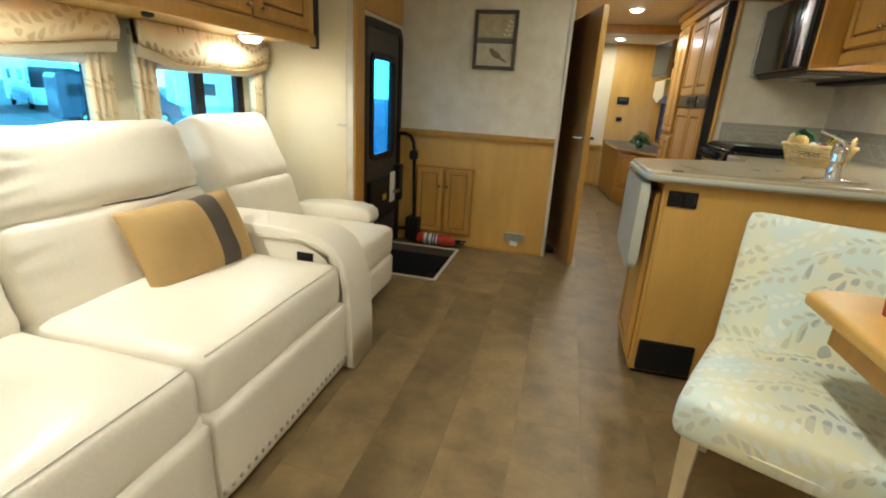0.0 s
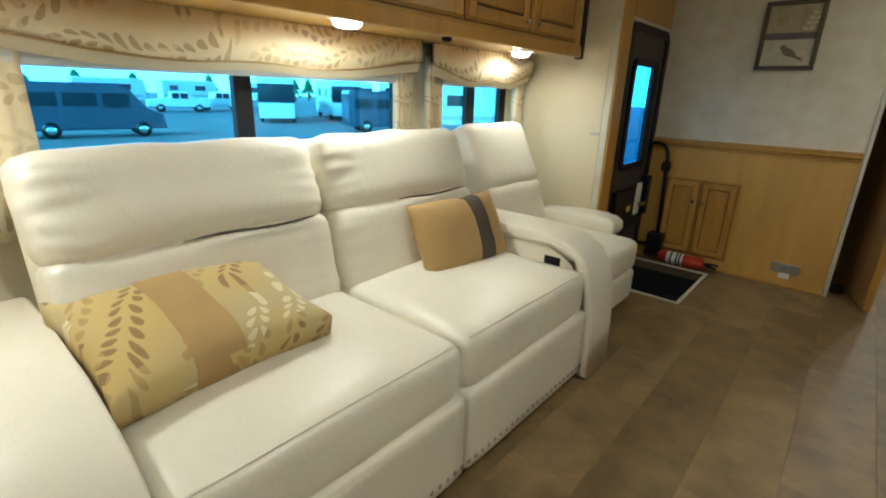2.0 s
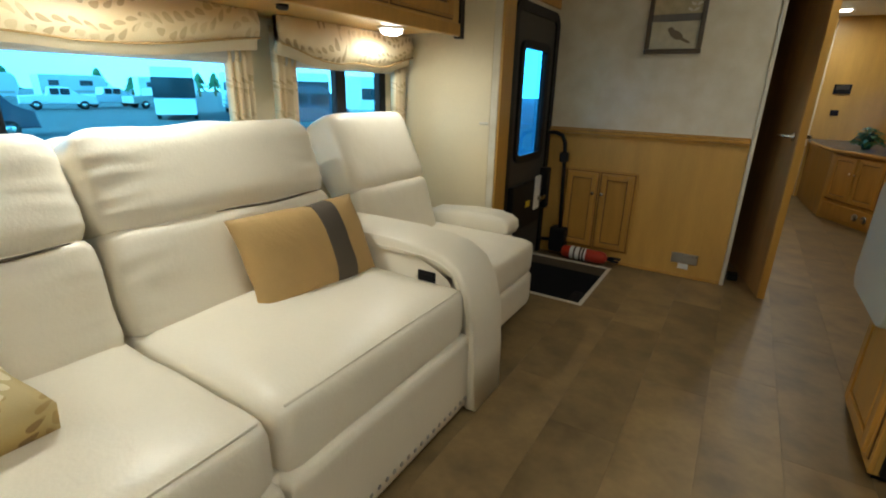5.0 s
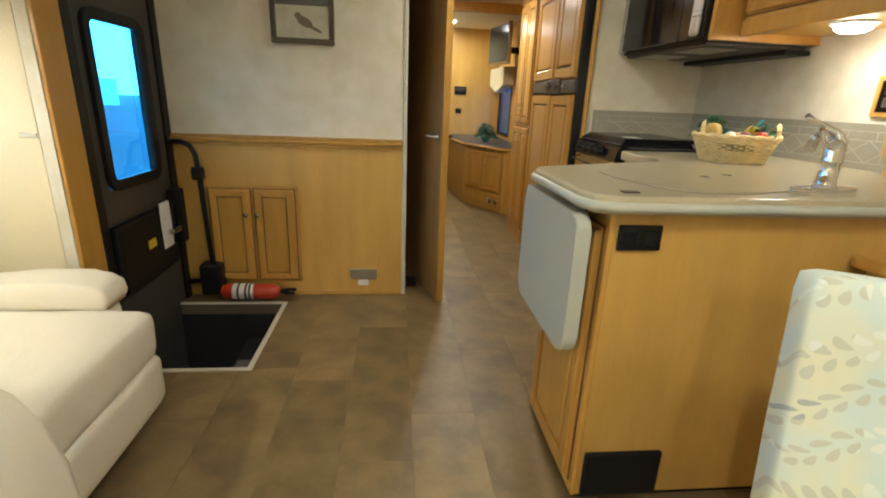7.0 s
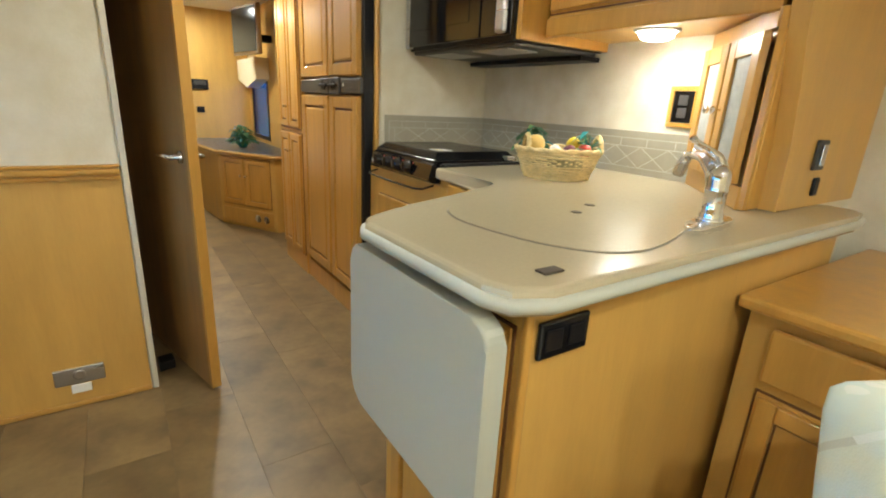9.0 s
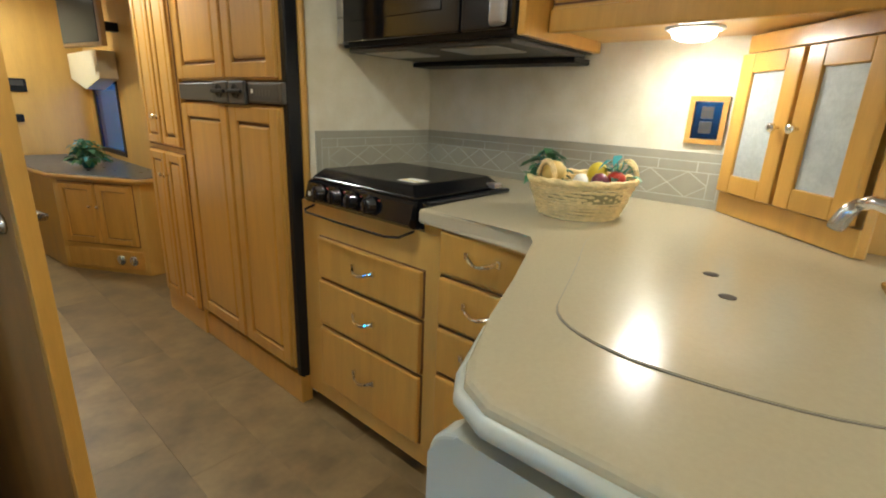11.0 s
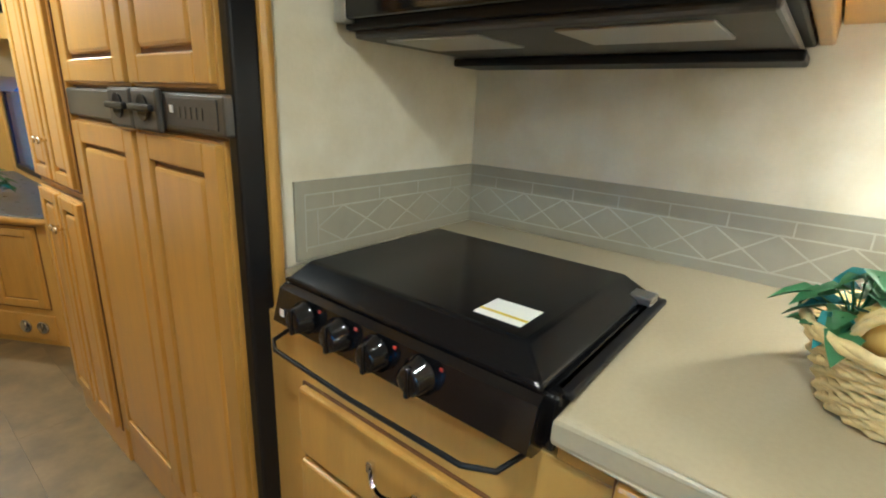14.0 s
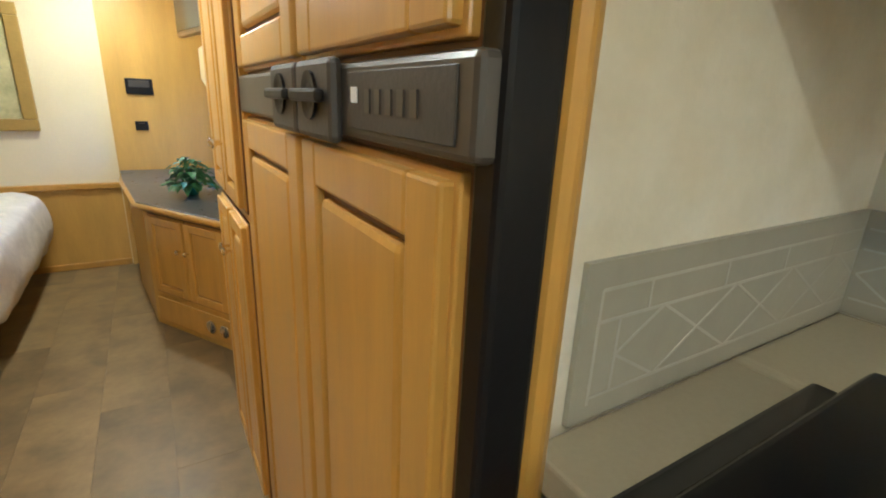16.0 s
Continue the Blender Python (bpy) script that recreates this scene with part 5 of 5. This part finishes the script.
pt = Thing("pantry_cabinet", "tall maple pantry cabinet with four framed doors", "cabinet", (1.25, 1.22, 0.0))
pt.box("body", XR + 0.0, 1.55, 0.994, 1.465, 0.0, 1.82, MAPLE_FLAT, 0.003)
for a, c, k in ((1.005, 1.215, 1.195), (1.225, 1.435, 1.245)):
    for z0, z1, kz in ((0.13, 0.915, 0.80), (0.945, 1.80, 1.08)):
        d = panel_door(pt, "door", XR - 0.0005, a, c, z0, z1, -1, rail=0.045)
        knob(pt, XR - 0.02, k, kz, "x", -1, CHROME, d)
cr = Thing("crown_moulding", "maple crown moulding over the tall cabinets", "moulding", (0.95, 0.8, 1.82), kind="structure")
cr.part("lower", lambda bm: add_box(bm, XR - 0.014, 1.5, 0.10, 1.47, 1.822, 1.875, 0.006), MAPLE)
cr.part("upper", lambda bm: add_box(bm, XR - 0.04, 1.5, 0.08, 1.49, 1.876, 1.93, 0.01), MAPLE)

# ---- dinette ----
sb = Thing("sideboard", "low maple dinette sideboard with drawer and door", "cabinet", (1.5, -1.77, 0.0))
sb.box("body", 1.15, XD - 0.003, -1.94, -1.558, 0.0, 0.735, MAPLE_FLAT, 0.003)
sb.box("top", 1.11, XD - 0.003, -1.955, -1.542, 0.736, 0.768, MAPLE, 0.009)
for a in (-1.925,):
    sb.part("drawer", lambda bm: add_box(bm, 1.13, 1.1495, a, a + 0.31, 0.575, 0.705, 0.007), MAPLE)
    panel_door(sb, "door", 1.1495, a, a + 0.31, 0.06, 0.545, -1, raised=False)
tb = Thing("dinette_table", "honey maple dinette table with a moulded edge", "table", (1.2, -2.75, 0.0))
tb.part("top", lambda bm: add_prism(bm, [(0.70, -3.25), (1.9, -3.25), (1.9, -2.63), (1.32, -2.63), (1.3, -2.29), (0.72, -2.27), (0.675, -2.31), (0.675, -3.2)], 0.705, 0.742, 0.012, 3), MAPLE_FLAT)
tb.part("apron", lambda bm: [add_box(bm, 0.74, 1.28, -2.35, -2.33, 0.62, 0.704), add_box(bm, 0.74, 0.76, -3.2, -2.351, 0.62, 0.704)], MAPLE)
tb.box("pedestal", 1.15, 1.3, -2.95, -2.8, 0, 0.704, MAPLE, 0.01)
ch = Thing("dining_chair", "upholstered dining chair in teal and cream leaf-print cloth", "chair", (0.772, -2.22, 0.0), turn=-25, local=True)
ch.part("seat", lambda bm: add_cushion(bm, -0.245, 0.245, -0.335, 0.20, 0.33, 0.462, 4, 14, 0.018, 51), CHAIRCLOTH, True)
def cback(bm):
    add_cushion(bm, -0.245, 0.245, -0.05, 0.055, 0, 0.585, 5, 14, 0, 52, 0.004)
    m = Matrix.Translation((0, 0.165, 0.27)) @ Matrix.Rotation(radians(-11), 4, "X")
    for v in bm.verts:
        v.co = m @ v.co
ch.part("backrest", cback, CHAIRCLOTH, True)
ch.part("piping", lambda bm: add_tube(bm, [(-0.246, 0.2, 0.375), (-0.247, -0.25, 0.375), (-0.228, -0.322, 0.375), (0, -0.337, 0.375), (0.228, -0.322, 0.375), (0.247, -0.25, 0.375), (0.246, 0.2, 0.375)], 0.004, 6), CHAIRCLOTH, True)
for lx, ly in ((-0.19, -0.30), (0.19, -0.30), (-0.19, 0.16), (0.19, 0.16)):
    def leg(bm, lx=lx, ly=ly):
        add_box(bm, lx - 0.022, lx + 0.022, ly - 0.022, ly + 0.022, 0.0, 0.34, 0.004)
        for v in bm.verts:
            s = 0.62 + 0.38 * v.co.z / 0.34
            v.co.x, v.co.y = lx + (v.co.x - lx) * s, ly + (v.co.y - ly) * s
    ch.part("leg", leg, material("pale_maple", (0.62, 0.5, 0.3), 0.45), label="pale tapered wooden leg")
gl = Thing("tumbler", "small pink glass tumbler on the table", "glass", (0.80, -2.42, 0.742))
gl.part("cup", lambda bm: add_lathe(bm, [(0.025, 0.7425), (0.032, 0.82), (0.03, 0.82), (0.023, 0.75)], (0.80, -2.42, 0), 20), material("pink_glass", (0.6, 0.12, 0.1), 0.15), True)

# ---- bedroom ----
bf = [(0.695, 2.64), (1.035, 2.07), (1.238, 2.07), (1.238, YB - 0.035), (0.60, YB - 0.035), (0.62, 3.3)]
bb = Thing("bedroom_cabinet", "maple corner cabinet with a dark top in the bedroom", "cabinet", (0.9, 2.7, 0.0))
bb.part("body", lambda bm: add_prism(bm, bf, 0.0, 0.63, 0.003, 1), MAPLE_FLAT)
bb.part("top", lambda bm: add_prism(bm, [(0.672, 2.62), (1.02, 2.045), (1.238, 2.045), (1.238, YB - 0.035), (0.575, YB - 0.035), (0.60, 3.3)], 0.631, 0.667, 0.006, 2), SLATE)
bb.part("top_edge", lambda bm: add_tube(bm, [(0.59, 3.5, 0.645), (0.60, 3.3, 0.645), (0.67, 2.62, 0.645), (1.02, 2.043, 0.645), (1.2, 2.043, 0.645)], 0.016, 8), MAPLE, True)
q0, q1 = Vector((0.695, 2.64)), Vector((1.035, 2.07))
bang = math.degrees(math.atan2(q1.y - q0.y, q1.x - q0.x))
bd = Thing("cabinet_front", "pair of framed maple doors on the bedroom cabinet", "cabinet doors", (q0.x, q0.y, 0.0), turn=bang, local=True)
for a, c, k in ((0.05, 0.325, 0.30), (0.335, 0.61, 0.36)):
    d = panel_door(bd, "door", -0.0005, a, c, 0.20, 0.61, -1, rail=0.045, axis="y", raised=False)
    knob(bd, k, -0.02, 0.46, "y", -1, CHROME, d)
bd.box("plinth_panel", 0.04, 0.63, -0.012, -0.0005, 0.03, 0.165, MAPLE, 0.006)
for a in (0.46, 0.555):
    bd.part("vent", lambda bm: [add_lathe(bm, [(0.033, -0.0125), (0.033, -0.017), (0.026, -0.02), (0.024, -0.014)], (a, 0, 0.10), 20, "y"), add_box(bm, a - 0.005, a + 0.005, -0.019, -0.0135, 0.075, 0.125)], NICKEL, True, "round floor heating vent")
sprig("potted_fern", "small bushy green plant on the bedroom cabinet", "plant", (0.93, 2.72, 0.70), 130, 0.14, 0.055, (LEAF, LEAF, LEAFTEAL), 0.17, 8)
pot = Thing("plant_pot", "teal plant pot on the bedroom cabinet", "pot", (0.93, 2.72, 0.668))
pot.part("bowl", lambda bm: add_lathe(bm, [(0.03, 0.668), (0.045, 0.70), (0.05, 0.73), (0.04, 0.725)], (0.93, 2.72, 0), 18), LEAFTEAL, True)
tv = Thing("television", "dark flat television on a tilting wall bracket", "television", (1.03, 2.75, 1.45), turn=-80, local=True)
tv.part("panel", lambda bm: [add_box(bm, -0.27, 0.27, -0.02, 0.02, 0.02, 0.42, 0.008)], DARKWOOD)
tv.part("bezel", lambda bm: add_box(bm, -0.25, 0.25, -0.026, -0.02, 0.045, 0.40, 0.004), BLACKGLOSS)
tv.part("bracket", lambda bm: [add_box(bm, -0.05, 0.05, 0.02, 0.22, 0.14, 0.2, 0.01)], BLACK)
bv = Thing("window_valance", "cream pointed fabric valance at the bedroom window", "valance", (1.19, 3.28, 1.27))
def pointed(bm):
    pts = [(2.88, 1.47), (3.68, 1.47), (3.68, 1.28), (3.28, 1.20), (2.88, 1.28)]
    a = [bm.verts.new((1.12, y, z)) for y, z in pts]
    c = [bm.verts.new((1.238, y, z)) for y, z in pts]
    bm.faces.new(a)
    bm.faces.new(list(reversed(c)))
    for i in range(5):
        bm.faces.new((a[i], a[(i + 1) % 5], c[(i + 1) % 5], c[i]))
bv.part("cloth", pointed, CREAM)
for nm, lb, x0, x1, z0, z1 in (("control_panel", "black wall stereo panel", 0.675, 0.83, 1.16, 1.26), ("wall_switch", "small black wall switch", 0.70, 0.775, 0.93, 0.99)):
    t = Thing(nm, lb + " on the maple bedroom panel", "switch", ((x0 + x1) / 2, YB - 0.03, z0))
    t.box("plate", x0, x1, YB - 0.045, YB - 0.0305, z0, z1, BLACK, 0.005)
    t.box("face", x0 + 0.02, x1 - 0.02, YB - 0.05, YB - 0.045, z0 + 0.045, z1 - 0.012, CHARCOAL, 0.002)
bp_ = Thing("framed_picture", "gilt-framed picture on the cream bedroom wall", "picture", (-0.05, YB - 0.01, 0.93))
bp_.part("frame", lambda bm: [add_box(bm, -0.30, 0.20, YB - 0.03, YB - 0.002, z0, z1, 0.006) for z0, z1 in ((0.92, 0.99), (1.57, 1.64))] + [add_box(bm, x0, x1, YB - 0.03, YB - 0.002, 0.991, 1.569, 0.006) for x0, x1 in ((-0.30, -0.23), (0.13, 0.20))], GOLD)
bp_.box("print", -0.229, 0.129, YB - 0.015, YB - 0.003, 0.992, 1.568, material("botanical_print", (0.62, 0.56, 0.3), 0.7, vary=0.2, scale=7), 0)
bed = Thing("bed", "bed with a pale quilted cover", "bed", (-0.6, 3.0, 0.0))
bed.box("base", -1.3, -0.05, 2.45, 3.65, 0.0, 0.25, BROWNBAND, 0.01)
bed.part("quilt", lambda bm: add_cushion(bm, -1.4, 0.18, 2.3, 3.7, 0.2, 0.57, 4, 18, 0.02, 71, 0.02), BLANKET, True)

# ceiling lamps: bedroom one known, dinette one inferred, the others added to brighten
for x, y, w in ((0.1, -3.9, 17), (1.1, -2.85, 7), (0.1, -2.55, 15), (0.45, -0.55, 8), (0.5, 1.2, 15), (0.55, 3.2, 16)):
    round_light(x, y, ZC - 0.0005, w, 0.055, 0.02, "round ceiling dome light, lit, one of a set mostly added out of view", True)

# ---- outdoors ----
ASPHALT = material("asphalt", (0.12, 0.12, 0.125), 0.85, vary=0.15, scale=0.5, bump=0.2, bscale=20)
CARWHITE = material("white_paint", (0.75, 0.76, 0.78), 0.25, vary=0.03, scale=1, bump=0, coat=0.4)
CARDARK = material("navy_paint", (0.05, 0.06, 0.09), 0.25, vary=0.05, scale=1, bump=0, coat=0.4)
CARGLASS = material("car_glass", (0.02, 0.03, 0.04), 0.08, bump=0)
CARTAN = material("tan_paint", (0.45, 0.42, 0.38), 0.3, vary=0.04, scale=1, bump=0)
GZ = -1.4
gd = bmesh.new()
add_box(gd, -400, 400, -400, 400, GZ - 0.1, GZ)
hz = bmesh.new()
low_ring = [hz.verts.new((170 * math.cos(2 * math.pi * k / 48), 170 * math.sin(2 * math.pi * k / 48), GZ - 0.05)) for k in range(48)]
top_ring = [hz.verts.new((v.co.x, v.co.y, 65.0)) for v in low_ring]
for k in range(48):
    hz.faces.new((low_ring[k], low_ring[(k + 1) % 48], top_ring[(k + 1) % 48], top_ring[k]))
tagged(mesh_object("backdrop", hz, glow("hazy_sky", (0.95, 0.97, 1.0), 1.5)), "pale hazy sky along the horizon", "sky", "", "structure")
tagged(mesh_object("ground", gd, ASPHALT), "wide grey asphalt parking lot", "ground", "", "structure")


def vehicle(name, label, profile, width, glass, wheels, mat, at, turn, stripe=None):
    """A vehicle from its side outline (length, height), with window panes, wheels and an optional stripe."""
    t = Thing(name, label, "vehicle", (at[0], at[1], GZ), "parked vehicles", turn, True)
    def hull(bm):
        a = [bm.verts.new((x, -width / 2, z)) for x, z in profile]
        c = [bm.verts.new((x, width / 2, z)) for x, z in profile]
        n = len(profile)
        f0, f1 = bm.faces.new(a), bm.faces.new(list(reversed(c)))
        for i in range(n):
            bm.faces.new((a[i], a[(i + 1) % n], c[(i + 1) % n], c[i]))
        bmesh.ops.bevel(bm, geom=list(f0.edges) + list(f1.edges), offset=0.08, segments=2, profile=0.5, affect="EDGES")
    t.part("body", hull, mat)
    t.part("window", lambda bm: [add_box(bm, x0, x1, -width / 2 - 0.01, width / 2 + 0.01, z0, z1, 0.01) for x0, x1, z0, z1 in glass], CARGLASS)
    if stripe:
        t.part("stripe", lambda bm: [add_box(bm, x0, x1, -width / 2 - 0.006, width / 2 + 0.006, z0, z1) for x0, x1, z0, z1 in stripe], CARTAN)
    for wx in wheels:
        for s in (-1, 1):
            w = t.part("wheel", lambda bm: add_lathe(bm, [(0.36, -0.12), (0.38, 0), (0.36, 0.12)], (wx, s * (width / 2 - 0.1), 0.38), 20, "y"), BLACK, True)
            t.part("rim", lambda bm: add_lathe(bm, [(0.2, s * 0.121), (0.19, s * 0.135), (0.05, s * 0.125)], (wx, s * (width / 2 - 0.1), 0.38), 16, "y"), NICKEL, True, under=w)
    return t


VAN = [(0, 0.35), (0, 2.3), (0.1, 2.5), (3.9, 2.5), (4.4, 2.2), (4.9, 1.35), (5.7, 1.1), (5.8, 0.4)]
PICK = [(0, 0.5), (0, 1.15), (2.0, 1.15), (2.05, 1.85), (3.5, 1.85), (4.1, 1.2), (5.4, 1.1), (5.5, 0.45)]
HOME = [(0, 0.4), (0, 3.3), (0.2, 3.45), (8.6, 3.45), (9.1, 3.1), (9.25, 1.9), (9.3, 0.4)]
TRAIL = [(0, 0.5), (0, 3.0), (0.2, 3.1), (7.4, 3.1), (7.8, 2.7), (8, 1.6), (7.6, 0.5)]
vehicle("van", "dark blue panel van parked on the lot", VAN, 2.0, ((0.4, 1.5, 1.45, 2.05), (1.7, 3.0, 1.45, 2.05), (3.2, 4.3, 1.4, 2.05)), (1.1, 4.7), CARDARK, (-29, 0.3), 80)
vehicle("van", "dark grey panel van parked on the lot", VAN, 2.0, ((0.4, 1.5, 1.45, 2.05), (1.7, 3.0, 1.45, 2.05), (3.2, 4.3, 1.4, 2.05)), (1.1, 4.7), CARDARK, (-25, 15.5), 66)
for k, (px, py) in enumerate(((-52, 13.0), (-54, 18.0), (-50, 20.6), (-56, 8.0))):
    vehicle("pickup_truck", "pale pickup truck parked on the lot", PICK, 1.9, ((2.15, 2.75, 1.25, 1.75), (2.85, 3.5, 1.25, 1.75)), (1.1, 4.4), CARWHITE if k != 2 else CARTAN, (px, py), 75 + 10 * k)
for px, py, tn in ((-41, 20.3, -31), (-42, 26.5, -26), (-38, 31.5, -38), (-60, 44, -30)):
    vehicle("motorhome", "white motorhome with tan swoosh stripes, parked", HOME, 2.5, ((9.0, 9.32, 1.5, 2.8), (8.2, 8.8, 1.7, 2.7), (5.6, 7.2, 1.9, 2.6), (2.0, 3.4, 1.9, 2.6)), (1.8, 7.6), CARWHITE, (px, py), tn, ((0.4, 8.0, 1.1, 1.35), (0.4, 5.2, 0.75, 0.95)))
for px, py, tn in ((-70, -4, 84), (-75, 34, 80), (-23, 21, 55), (-30, 52, 150), (-74, 12, 90), (-80, 24, 90)):
    vehicle("travel_trailer", "white travel trailer parked on the lot", TRAIL, 2.4, ((1.0, 2.2, 1.7, 2.4), (4.6, 6.2, 1.7, 2.4)), (3.2, 4.1), CARWHITE, (px, py), tn, ((0.2, 7.4, 0.8, 1.1),))
rt = random.Random(3)
for i in range(16):
    x, y = -95 + rt.uniform(-8, 8), -25 + i * 7 + rt.uniform(-2, 2)
    hgt = rt.uniform(2.8, 4.4)
    t = Thing("conifer", "distant dark green conifer tree", "tree", (x, y, GZ), "distant trees", 0, True)
    t.part("trunk", lambda bm: add_lathe(bm, [(0.25, 0), (0.16, hgt * 0.5), (0.03, hgt)], (0, 0, 0), 8), DARKWOOD, True)
    def crown(bm):
        for k in range(150):
            u = rt.random() ** 0.7
            z = hgt * (0.15 + 0.85 * u)
            r = (1 - u) * hgt * 0.42 * rt.uniform(0.4, 1.1) + 0.05
            a = rt.uniform(0, 6.28)
            p = Vector((r * math.cos(a), r * math.sin(a), z))
            d = Vector((math.cos(a), math.sin(a), -0.5)) * 0.5
            w = Vector((-math.sin(a), math.cos(a), 0)) * 0.28
            v = [bm.verts.new(q) for q in (p - d * 0.6, p + w, p + d, p - w, p + Vector((0, 0, 0.25)))]
            for f in ((0, 1, 4), (1, 2, 4), (2, 3, 4), (3, 0, 4)):
                bm.faces.new([v[j] for j in f])
    tagged(t.part("needles", crown, LEAF), kind="stuff")

# ---- floor planks ----
PW, PL = 0.235, 0.92
cache = {}
def plank(x0, x1, y0, y1):
    w, l = round(x1 - x0, 3), round(y1 - y0, 3)
    if w < 0.012 or l < 0.012:
        return
    if (w, l) not in cache:
        bm = bmesh.new()
        add_box(bm, 0.0002, w - 0.0002, 0.0002, l - 0.0002, -0.0035, 0.0, 0.0006, 1)
        ob = mesh_object("plank", bm, VINYL)
        cache[(w, l)] = ob.data
    else:
        ob = new("plank", cache[(w, l)])
    ob.location = (x0, y0, 0)
    ob.parent = FLOOR
STAG = (0.0, 0.46, 0.23, 0.69)
for i in range(-6, 7):
    x0 = 0.01 + i * PW
    x1 = x0 + PW
    if x0 > 1.30 or x1 < -1.5:
        continue
    for j in range(-7, 6):
        y0 = -0.2 + STAG[i % 4] + j * PL
        y1 = y0 + PL
        y0, y1 = max(y0, -4.69), min(y1, YB - 0.002)
        if y1 - y0 < 0.03:
            continue
        px0, px1, py0, py1 = PIT
        if x0 < px1 and y0 < py1 and y1 > py0:
            plank(x0, x1, y0, py0)
            plank(x0, x1, py1, y1)
            plank(max(x0, px1), x1, max(y0, py0), min(y1, py1))
        elif y1 > 0 and x1 < -0.2 and y0 > 0:
            continue
        else:
            plank(x0, x1, y0, y1)
